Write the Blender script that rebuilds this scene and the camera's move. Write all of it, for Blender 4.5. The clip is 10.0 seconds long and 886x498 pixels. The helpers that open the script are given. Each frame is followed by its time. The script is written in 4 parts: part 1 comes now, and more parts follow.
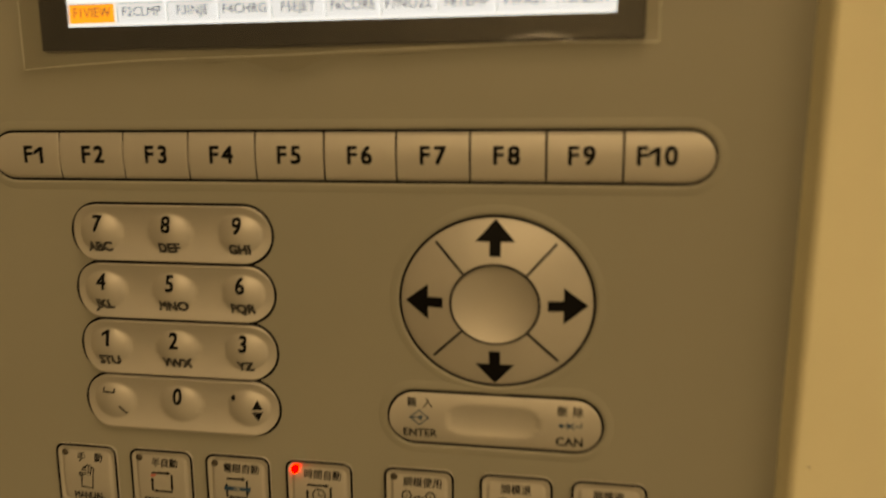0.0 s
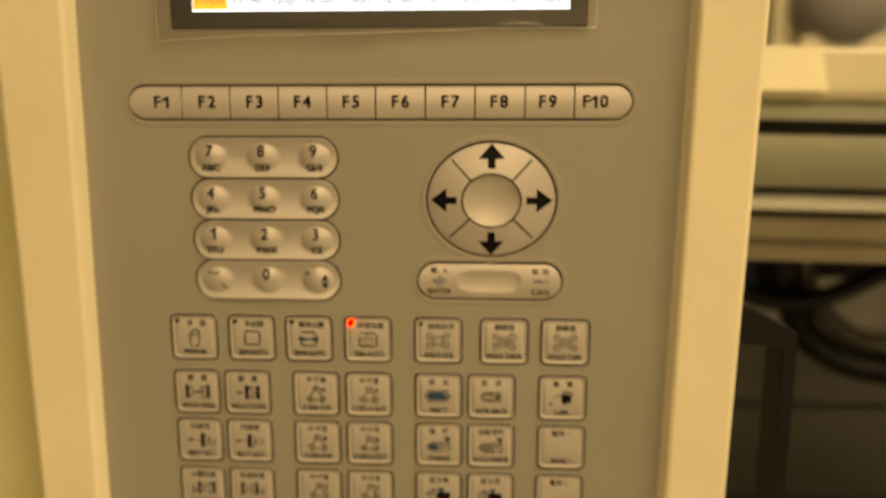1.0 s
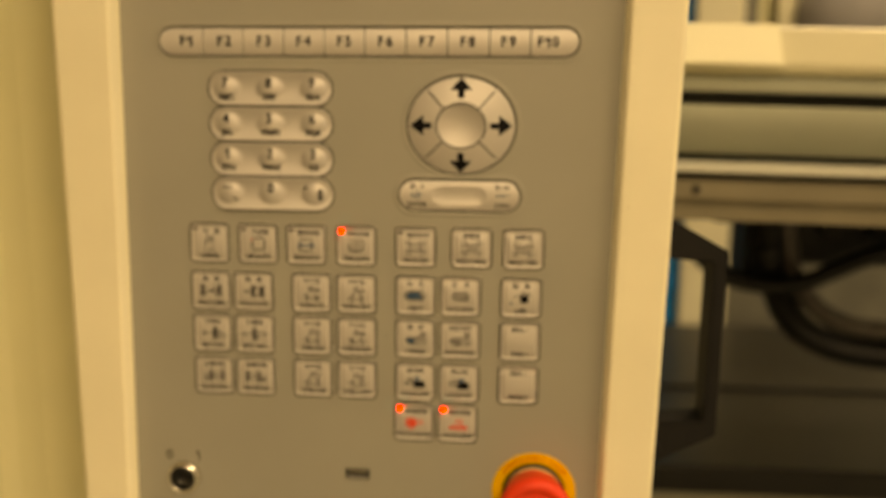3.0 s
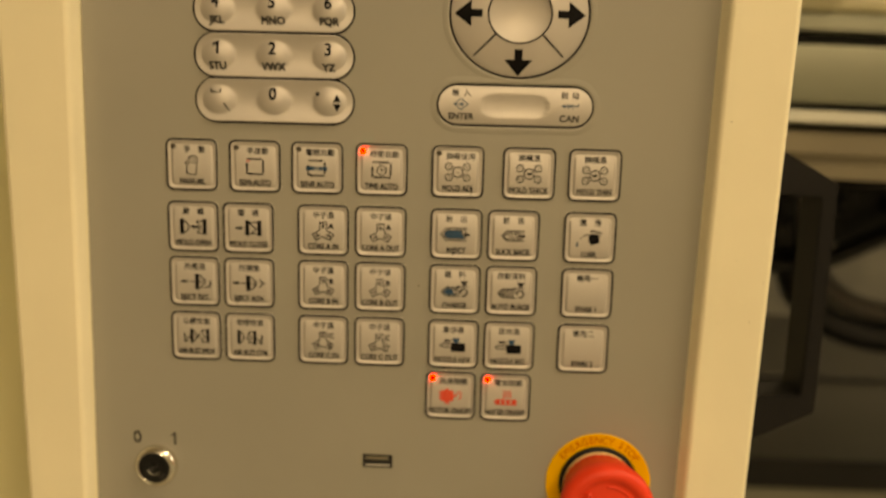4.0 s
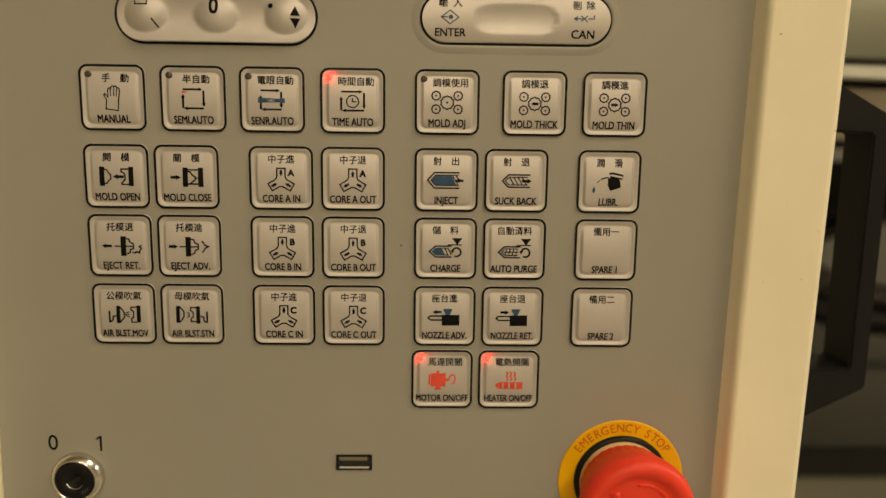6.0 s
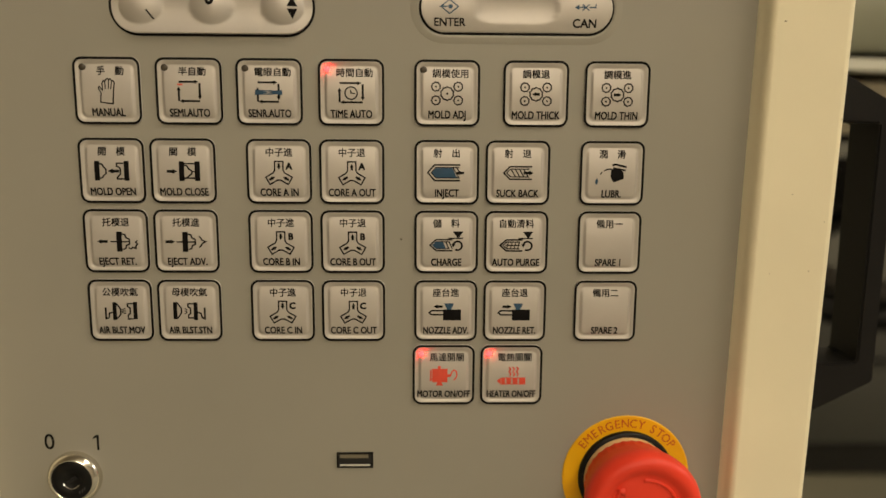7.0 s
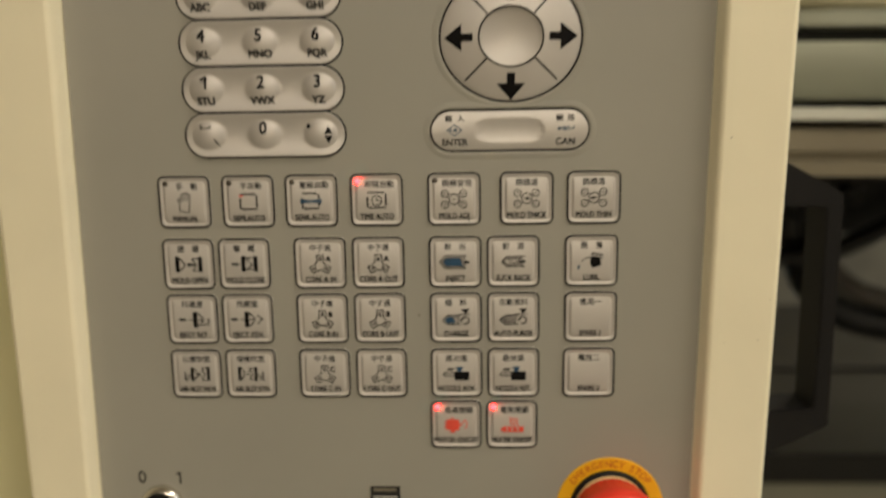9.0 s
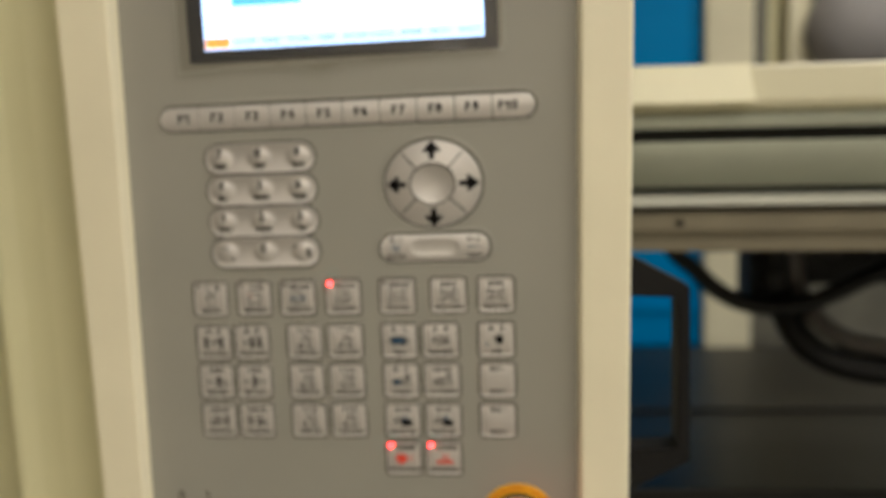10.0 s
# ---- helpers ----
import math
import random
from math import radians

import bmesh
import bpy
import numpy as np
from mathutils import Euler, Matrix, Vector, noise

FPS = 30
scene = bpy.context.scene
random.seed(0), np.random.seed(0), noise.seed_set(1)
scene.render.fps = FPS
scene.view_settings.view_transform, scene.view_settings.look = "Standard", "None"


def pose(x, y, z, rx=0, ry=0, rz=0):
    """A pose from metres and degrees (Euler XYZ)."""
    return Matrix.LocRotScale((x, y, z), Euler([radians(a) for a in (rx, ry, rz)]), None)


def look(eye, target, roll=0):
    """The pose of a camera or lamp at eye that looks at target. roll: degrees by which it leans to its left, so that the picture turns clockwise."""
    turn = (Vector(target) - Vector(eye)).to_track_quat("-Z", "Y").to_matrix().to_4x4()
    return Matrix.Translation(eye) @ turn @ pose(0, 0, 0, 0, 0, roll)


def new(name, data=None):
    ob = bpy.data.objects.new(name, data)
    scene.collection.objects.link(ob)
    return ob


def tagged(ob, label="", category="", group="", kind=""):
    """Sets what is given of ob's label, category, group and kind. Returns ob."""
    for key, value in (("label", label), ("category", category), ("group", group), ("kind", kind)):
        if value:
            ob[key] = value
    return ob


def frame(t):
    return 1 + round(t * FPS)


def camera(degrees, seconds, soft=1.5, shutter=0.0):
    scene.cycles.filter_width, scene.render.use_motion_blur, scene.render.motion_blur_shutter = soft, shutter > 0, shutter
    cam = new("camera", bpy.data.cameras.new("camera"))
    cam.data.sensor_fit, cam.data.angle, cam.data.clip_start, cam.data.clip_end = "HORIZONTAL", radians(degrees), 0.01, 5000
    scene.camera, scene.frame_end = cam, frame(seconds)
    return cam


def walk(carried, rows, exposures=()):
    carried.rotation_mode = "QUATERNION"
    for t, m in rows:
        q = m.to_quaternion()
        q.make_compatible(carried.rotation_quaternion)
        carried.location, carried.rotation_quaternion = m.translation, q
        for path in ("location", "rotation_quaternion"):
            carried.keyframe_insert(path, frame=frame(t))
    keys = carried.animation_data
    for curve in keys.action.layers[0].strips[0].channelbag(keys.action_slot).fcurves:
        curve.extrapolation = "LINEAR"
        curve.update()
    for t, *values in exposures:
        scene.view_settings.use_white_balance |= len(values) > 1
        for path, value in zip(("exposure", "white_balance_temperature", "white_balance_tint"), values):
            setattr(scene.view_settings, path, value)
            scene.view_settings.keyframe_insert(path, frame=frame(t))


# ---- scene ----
cam = camera(60.0, 10.0, soft=1.5, shutter=0.4)
cam.data.dof.use_dof = True
cam.data.dof.focus_distance = 0.273
cam.data.dof.aperture_fstop = 5.6
PATH = [
    (0, (0.06535, -0.22295, 1.31166), (-0.2721, 1.7175, 0.9644), -0.37),
    (0.5, (0.05169, -0.27983, 1.31384), (-0.1378, 1.6694, 0.9082), -0.43),
    (1, (0.03917, -0.34589, 1.29804), (-0.0664, 1.6171, 0.9301), -0.06),
    (1.5, (0.04159, -0.38797, 1.27478), (-0.0265, 1.5813, 0.9320), 0.01),
    (2, (0.06798, -0.42893, 1.27276), (-0.0729, 1.5427, 0.9681), -0.30),
    (2.2, (0.07683, -0.44465, 1.28074), (-0.0919, 1.5228, 0.9635), -0.49),
    (3.3, (0.05176, -0.39074, 1.24619), (-0.0789, 1.5779, 0.9183), 0.98),
    (3.5, (0.04191, -0.37106, 1.23996), (-0.0791, 1.5954, 0.8957), 1.08),
    (4, (0.02255, -0.33417, 1.21180), (-0.0348, 1.6372, 0.8797), 1.47),
    (4.5, (0.01541, -0.31539, 1.19927), (0.0205, 1.6579, 0.8733), 1.67),
    (5, (0.01676, -0.30173, 1.19116), (0.0594, 1.6748, 0.8890), 1.33),
    (5.5, (0.01164, -0.28634, 1.18555), (0.0794, 1.6893, 0.8821), 1.39),
    (5.7, (0.01092, -0.28094, 1.18395), (0.0712, 1.6926, 0.8651), 1.17),
    (6.8, (0.01191, -0.26946, 1.18269), (0.0468, 1.7017, 0.8455), 0.41),
    (7, (0.01101, -0.27124, 1.18021), (0.0572, 1.7010, 0.8516), 0.41),
    (7.5, (0.01182, -0.28022, 1.17912), (0.0481, 1.6906, 0.8407), -0.04),
    (8, (0.01102, -0.28749, 1.17934), (0.0307, 1.6845, 0.8463), -0.33),
    (8.5, (0.01286, -0.29340, 1.18875), (-0.0041, 1.6800, 0.8642), -0.39),
    (9, (0.02619, -0.32631, 1.22461), (-0.0518, 1.6427, 0.8828), -0.96),
    (9.5, (0.05781, -0.38172, 1.25243), (-0.1066, 1.5903, 0.9621), -2.16),
    (9.8, (0.08627, -0.42054, 1.26042), (-0.1309, 1.5540, 1.0253), -2.03),
    (10, (0.09707, -0.44773, 1.27349), (-0.1242, 1.5245, 1.0257), -2.20),
]

EXPOSURES = [
    (0.0, -0.82, 11500, 10), (0.5, -0.41, 11300, 10), (1.0, -0.14, 10500, 10), (2.0, 0.05, 10300, 10), (3.5, -0.09, 9500, 10), (4.5, -0.12, 8200, 10),
    (5.5, -0.15, 7300, 10), (7.5, -0.17, 6250, 10), (8.5, -0.19, 6000, 10), (9.0, -0.17, 5850, 10), (10.0, -0.14, 5450, 10),
]
# place, length, width, watts, turn, colour
WARM, COOL = (1.0, 0.83, 0.60), (1.0, 0.90, 0.76)
LAMPS = [((1.3, -1.15, 2.95), 1.2, 0.35, 36, 80, WARM), ((0.1, -2.9, 2.7), 1.2, 0.30, 66, 0, WARM), ((1.6, 1.4, 3.0), 1.2, 0.30, 27, 0, WARM), ((3.2, -0.45, 2.45), 1.2, 0.35, 70, 90, COOL)]
walk(cam, [(t, look(eye, target, roll)) for t, eye, target, roll in PATH], EXPOSURES)

# ---- light: a workshop with tube lights overhead ----
world = bpy.data.worlds.new("world")
scene.world = world
world.use_nodes = True
world.node_tree.nodes["Background"].inputs[0].default_value = (0.55, 0.5, 0.42, 1)
world.node_tree.nodes["Background"].inputs[1].default_value = 0.05


# ---- materials ----
def material(name, base, rough=0.5, metal=0.0, vary=0.06, scale=40.0, bump=0.0, bump_scale=600.0, spec=0.5, coat=0.0, random_tint=0.0):
    mat = bpy.data.materials.new(name)
    mat.use_nodes = True
    nt = mat.node_tree
    p = nt.nodes["Principled BSDF"]
    p.inputs["Metallic"].default_value = metal
    p.inputs["Specular IOR Level"].default_value = spec
    p.inputs["Coat Weight"].default_value = coat
    geo = nt.nodes.new("ShaderNodeTexCoord")
    coarse, fine = nt.nodes.new("ShaderNodeTexNoise"), nt.nodes.new("ShaderNodeTexNoise")
    coarse.inputs["Scale"].default_value, coarse.inputs["Detail"].default_value = scale, 5
    fine.inputs["Scale"].default_value, fine.inputs["Detail"].default_value = bump_scale, 3
    for n in (coarse, fine):
        nt.links.new(geo.outputs["Object"], n.inputs["Vector"])
    ramp = nt.nodes.new("ShaderNodeValToRGB")
    lo, hi = [c * (1 - vary * 1.6) for c in base], [min(1, c * (1 + vary)) for c in base]
    ramp.color_ramp.elements[0].position, ramp.color_ramp.elements[0].color = 0.3, (*lo, 1)
    ramp.color_ramp.elements[1].position, ramp.color_ramp.elements[1].color = 0.7, (*hi, 1)
    nt.links.new(coarse.outputs["Fac"], ramp.inputs["Fac"])
    colour = ramp.outputs["Color"]
    if random_tint:
        info, mul, mix = nt.nodes.new("ShaderNodeObjectInfo"), nt.nodes.new("ShaderNodeMapRange"), nt.nodes.new("ShaderNodeHueSaturation")
        mul.inputs["To Min"].default_value, mul.inputs["To Max"].default_value = 1 - random_tint, 1 + random_tint
        nt.links.new(info.outputs["Random"], mul.inputs["Value"])
        nt.links.new(mul.outputs["Result"], mix.inputs["Value"])
        nt.links.new(colour, mix.inputs["Color"])
        colour = mix.outputs["Color"]
    nt.links.new(colour, p.inputs["Base Color"])
    rr = nt.nodes.new("ShaderNodeMapRange")
    rr.inputs["To Min"].default_value, rr.inputs["To Max"].default_value = max(0.02, rough - 0.07), min(1, rough + 0.07)
    nt.links.new(fine.outputs["Fac"], rr.inputs["Value"])
    nt.links.new(rr.outputs["Result"], p.inputs["Roughness"])
    if bump:
        b = nt.nodes.new("ShaderNodeBump")
        b.inputs["Strength"].default_value, b.inputs["Distance"].default_value = 1.0, bump
        nt.links.new(fine.outputs["Fac"], b.inputs["Height"])
        nt.links.new(b.outputs["Normal"], p.inputs["Normal"])
    return mat


def glowing(name, base, strength):
    mat = bpy.data.materials.new(name)
    mat.use_nodes = True
    p = mat.node_tree.nodes["Principled BSDF"]
    p.inputs["Base Color"].default_value = (*[c * 0.5 for c in base], 1)
    p.inputs["Emission Color"].default_value = (*base, 1)
    p.inputs["Emission Strength"].default_value = strength
    p.inputs["Roughness"].default_value = 0.3
    return mat


M_MEMBRANE = material("grey_membrane", (0.308, 0.297, 0.255), 0.55, vary=0.035, scale=9, bump=0.00002, bump_scale=2500)
M_PAD = material("silver_membrane", (0.515, 0.49, 0.457), 0.48, metal=0.4, vary=0.03, scale=60, bump=0.00001, bump_scale=3000, random_tint=0.02)
M_INK = material("black_ink", (0.005, 0.0045, 0.0045), 0.6, vary=0.2, scale=300, spec=0.1)
M_INK_GREY = material("grey_ink", (0.045, 0.042, 0.04), 0.5, vary=0.2, scale=300)
M_INK_BLUE = material("blue_ink", (0.011, 0.062, 0.13), 0.5, vary=0.1, scale=300)
M_INK_RED = material("red_ink", (0.72, 0.075, 0.04), 0.5, vary=0.06, scale=300)
M_CREAM = material("cream_paint", (0.82, 0.762, 0.560), 0.36, vary=0.03, scale=14, bump=0.000012, bump_scale=900)
M_CREAM_FAR = material("cream_machine_paint", (0.72, 0.68, 0.49), 0.4, vary=0.05, scale=6, bump=0.00008, bump_scale=300)
# Beam cream made paler: the light patch is put into this colour.
M_LIGHT_PATCH = material("light_patch_cream", (0.88, 0.84, 0.61), 0.4, vary=0.03, scale=8, bump=0.00005, bump_scale=300)
# Greenish cream, deepened to carry the shade and bounce between cream sheets.
M_GREENISH = material("greenish_cream_shade", (0.59, 0.56, 0.335), 0.4, vary=0.05, scale=5, bump=0.00008, bump_scale=400)
M_BLACK = material("black_plastic", (0.006, 0.006, 0.006), 0.4, spec=0.25, vary=0.15, scale=80, bump=0.00003, bump_scale=1500)
M_BEZEL = material("black_bezel", (0.016, 0.015, 0.016), 0.3, vary=0.15, scale=60)
M_HANDLE = material("black_powder_coat", (0.008, 0.0075, 0.0075), 0.55, spec=0.18, vary=0.12, scale=40, bump=0.00006, bump_scale=1200)
M_CHROME = material("nickel_plate", (0.72, 0.69, 0.62), 0.22, metal=1.0, vary=0.05, scale=100)
# Near-black that puts the shade of slots and gaps into the colour.
M_SLOT = material("slot_shade_black", (0.006, 0.006, 0.006), 0.6, vary=0.1)
M_RED = material("red_plastic", (0.80, 0.050, 0.020), 0.45, spec=0.35, vary=0.05, scale=70, bump=0.00003, bump_scale=1200)
M_YELLOW = material("yellow_legend", (0.84, 0.46, 0.004), 0.45, spec=0.3, vary=0.05, scale=60)
M_AMBER = material("amber_collar", (0.80, 0.55, 0.28), 0.4, vary=0.04, scale=60)
M_LEGEND_INK = material("orange_legend_ink", (0.55, 0.12, 0.006), 0.5, vary=0.1, scale=300)
M_BED_FRONT = material("grey_green_paint", (0.17, 0.165, 0.12), 0.5, vary=0.12, scale=4, bump=0.0001, bump_scale=200)
# Dark paint of the lower body; also the painted shade beside the post.
M_GLOOM = material("dark_paint_and_gap_shade", (0.14, 0.135, 0.105), 0.5, vary=0.2, scale=5)
M_CHIP = material("chipped_paint", (0.24, 0.19, 0.11), 0.7, vary=0.2, scale=400)
M_EDGE = material("cut_film_edge", (0.62, 0.60, 0.54), 0.3, vary=0.05)
M_DIRT = material("dirt", (0.13, 0.115, 0.09), 0.7, vary=0.2)
# Flat grey of the reflection modelled in the window pane.
M_REFLECTION = material("matte_grey_reflection", (0.24, 0.228, 0.225), 0.6, vary=0.1, scale=6)
M_LED_OFF = material("dull_lens", (0.055, 0.045, 0.032), 0.35, vary=0.2, scale=500)
M_ALU = material("anodised_aluminium", (0.36, 0.375, 0.30), 0.45, metal=0.35, vary=0.06, scale=8, bump=0.00005, bump_scale=500)
M_ALU_LIGHT = material("bare_aluminium", (0.38, 0.38, 0.32), 0.45, metal=0.3, vary=0.05, scale=10)
M_STEEL = material("tan_steel", (0.21, 0.185, 0.13), 0.45, metal=0.2, vary=0.1, scale=9, bump=0.0001, bump_scale=200)
M_BLUE = material("blue_paint", (0.004, 0.22, 0.56), 0.45, spec=0.15, vary=0.06, scale=4)
M_RUBBER = material("black_rubber", (0.005, 0.005, 0.005), 0.4, spec=0.3, vary=0.2, scale=60, bump=0.0002, bump_scale=250)
# Braid grey raised so that the hose's sheen sits in the base colour.
M_BRAID = material("grey_sheen_braid", (0.085, 0.078, 0.075), 0.36, spec=0.7, vary=0.3, scale=120, bump=0.0008, bump_scale=160)
M_BED = material("oily_dark_steel", (0.009, 0.0085, 0.007), 0.34, spec=0.25, vary=0.35, scale=5, bump=0.0003, bump_scale=90)
M_CONCRETE = material("concrete", (0.28, 0.27, 0.22), 0.6, vary=0.15, scale=3, bump=0.0005, bump_scale=120)
M_WALL = material("workshop_wall", (0.55, 0.50, 0.40), 0.8, vary=0.08, scale=2, bump=0.0005, bump_scale=100)
M_LED = glowing("red_led", (1.0, 0.0031, 0.0027), 85.0)
M_TUBE = glowing("tube_light", (1.0, 0.86, 0.66), 6.0)


def glassy(name, tint, rough, opacity):
    mat = bpy.data.materials.new(name)
    mat.use_nodes = True
    nt = mat.node_tree
    nt.nodes.remove(nt.nodes["Principled BSDF"])
    mix, clear, gloss, fres = (nt.nodes.new("ShaderNode" + k) for k in ("MixShader", "BsdfTransparent", "BsdfGlossy", "Fresnel"))
    clear.inputs["Color"].default_value = (*tint, 1)
    gloss.inputs["Roughness"].default_value = rough
    fres.inputs["IOR"].default_value = opacity
    haze, veil = nt.nodes.new("ShaderNodeBsdfDiffuse"), nt.nodes.new("ShaderNodeMixShader")
    veil.inputs[0].default_value = 0.05
    nt.links.new(clear.outputs[0], veil.inputs[1])
    nt.links.new(haze.outputs[0], veil.inputs[2])
    nt.links.new(fres.outputs[0], mix.inputs[0])
    nt.links.new(veil.outputs[0], mix.inputs[1])
    nt.links.new(gloss.outputs[0], mix.inputs[2])
    nt.links.new(mix.outputs[0], nt.nodes["Material Output"].inputs["Surface"])
    return mat


M_FILM = glassy("clear_film", (0.93, 0.92, 0.88), 0.12, 1.22)


# ---- mesh tools ----
def part(name, bm, mat, parent=None, label="", smooth=False):
    mesh = bpy.data.meshes.new(name)
    bm.to_mesh(mesh)
    bm.free()
    if smooth:
        for f in mesh.polygons:
            f.use_smooth = True
    mesh.materials.append(mat)
    ob = new(name, mesh)
    ob.parent = parent
    if label:
        ob["label"] = label
    return ob


def share(name, mesh, parent, m=None, label=""):
    ob = new(name, mesh)
    ob.parent = parent
    if m is not None:
        ob.matrix_basis = m
    if label:
        ob["label"] = label
    return ob


def thing(name, place, label, category, group="", kind=""):
    ob = new(name)
    ob.empty_display_size = 0.02
    ob.location = place
    return tagged(ob, label, category, group, kind)


def box(lo, hi, bevel=0.0, seg=2, bm=None):
    bm = bm or bmesh.new()
    got = bmesh.ops.create_cube(bm, size=1)
    size, mid = Vector(hi) - Vector(lo), (Vector(hi) + Vector(lo)) / 2
    for v in got["verts"]:
        v.co = Vector([v.co[i] * size[i] for i in range(3)]) + mid
    if bevel:
        edges = list({e for v in got["verts"] for e in v.link_edges})
        bmesh.ops.bevel(bm, geom=edges, offset=bevel, segments=seg, affect="EDGES", profile=0.5)
    return bm


def lathe(profile, steps=64):
    """Turned about the y axis: rows of (radius, y)."""
    bm = bmesh.new()
    rings = []
    for r, y in profile:
        if r < 1e-7:
            rings.append([bm.verts.new((0, y, 0))])
        else:
            rings.append([bm.verts.new((r * math.cos(a), y, r * math.sin(a))) for a in (2 * math.pi * i / steps for i in range(steps))])
    for a, b in zip(rings, rings[1:]):
        for i in range(steps):
            j = (i + 1) % steps
            if len(a) == 1:
                bm.faces.new((a[0], b[i], b[j]))
            elif len(b) == 1:
                bm.faces.new((a[i], b[0], a[j]))
            else:
                bm.faces.new((a[i], b[i], b[j], a[j]))
    bmesh.ops.recalc_face_normals(bm, faces=bm.faces)
    return bm


def profile_x(points, x0, x1):
    """A closed outline of (y, z), drawn out along x."""
    bm = bmesh.new()
    a = [bm.verts.new((x0, y, z)) for y, z in points]
    b = [bm.verts.new((x1, y, z)) for y, z in points]
    n = len(points)
    for i in range(n):
        bm.faces.new((a[i], a[(i + 1) % n], b[(i + 1) % n], b[i]))
    bm.faces.new(a)
    bm.faces.new(b[::-1])
    bmesh.ops.recalc_face_normals(bm, faces=bm.faces)
    return bm


def tube(points, radius, sides=14, samples=10):
    """A round hose through points, smoothed (Catmull-Rom)."""
    p = [Vector(q) for q in points]
    p = [2 * p[0] - p[1], *p, 2 * p[-1] - p[-2]]
    line = []
    for i in range(1, len(p) - 2):
        for k in range(samples):
            t = k / samples
            line.append(0.5 * (2 * p[i] + (p[i + 1] - p[i - 1]) * t + (2 * p[i - 1] - 5 * p[i] + 4 * p[i + 1] - p[i + 2]) * t * t
                               + (3 * p[i] - p[i - 1] - 3 * p[i + 1] + p[i + 2]) * t ** 3))
    line.append(p[-2])
    bm = bmesh.new()
    rings = []
    for i, c in enumerate(line):
        d = (line[min(i + 1, len(line) - 1)] - line[max(i - 1, 0)]).normalized()
        u = d.cross(Vector((0, 1, 0.01))).normalized()
        w = d.cross(u)
        r = radius(i) if callable(radius) else radius
        rings.append([bm.verts.new(c + r * (math.cos(a) * u + math.sin(a) * w)) for a in (2 * math.pi * k / sides for k in range(sides))])
    for a, b in zip(rings, rings[1:]):
        for k in range(sides):
            bm.faces.new((a[k], a[(k + 1) % sides], b[(k + 1) % sides], b[k]))
    bm.faces.new(rings[0])
    bm.faces.new(rings[-1][::-1])
    bmesh.ops.recalc_face_normals(bm, faces=bm.faces)
    return bm


MM = 0.001


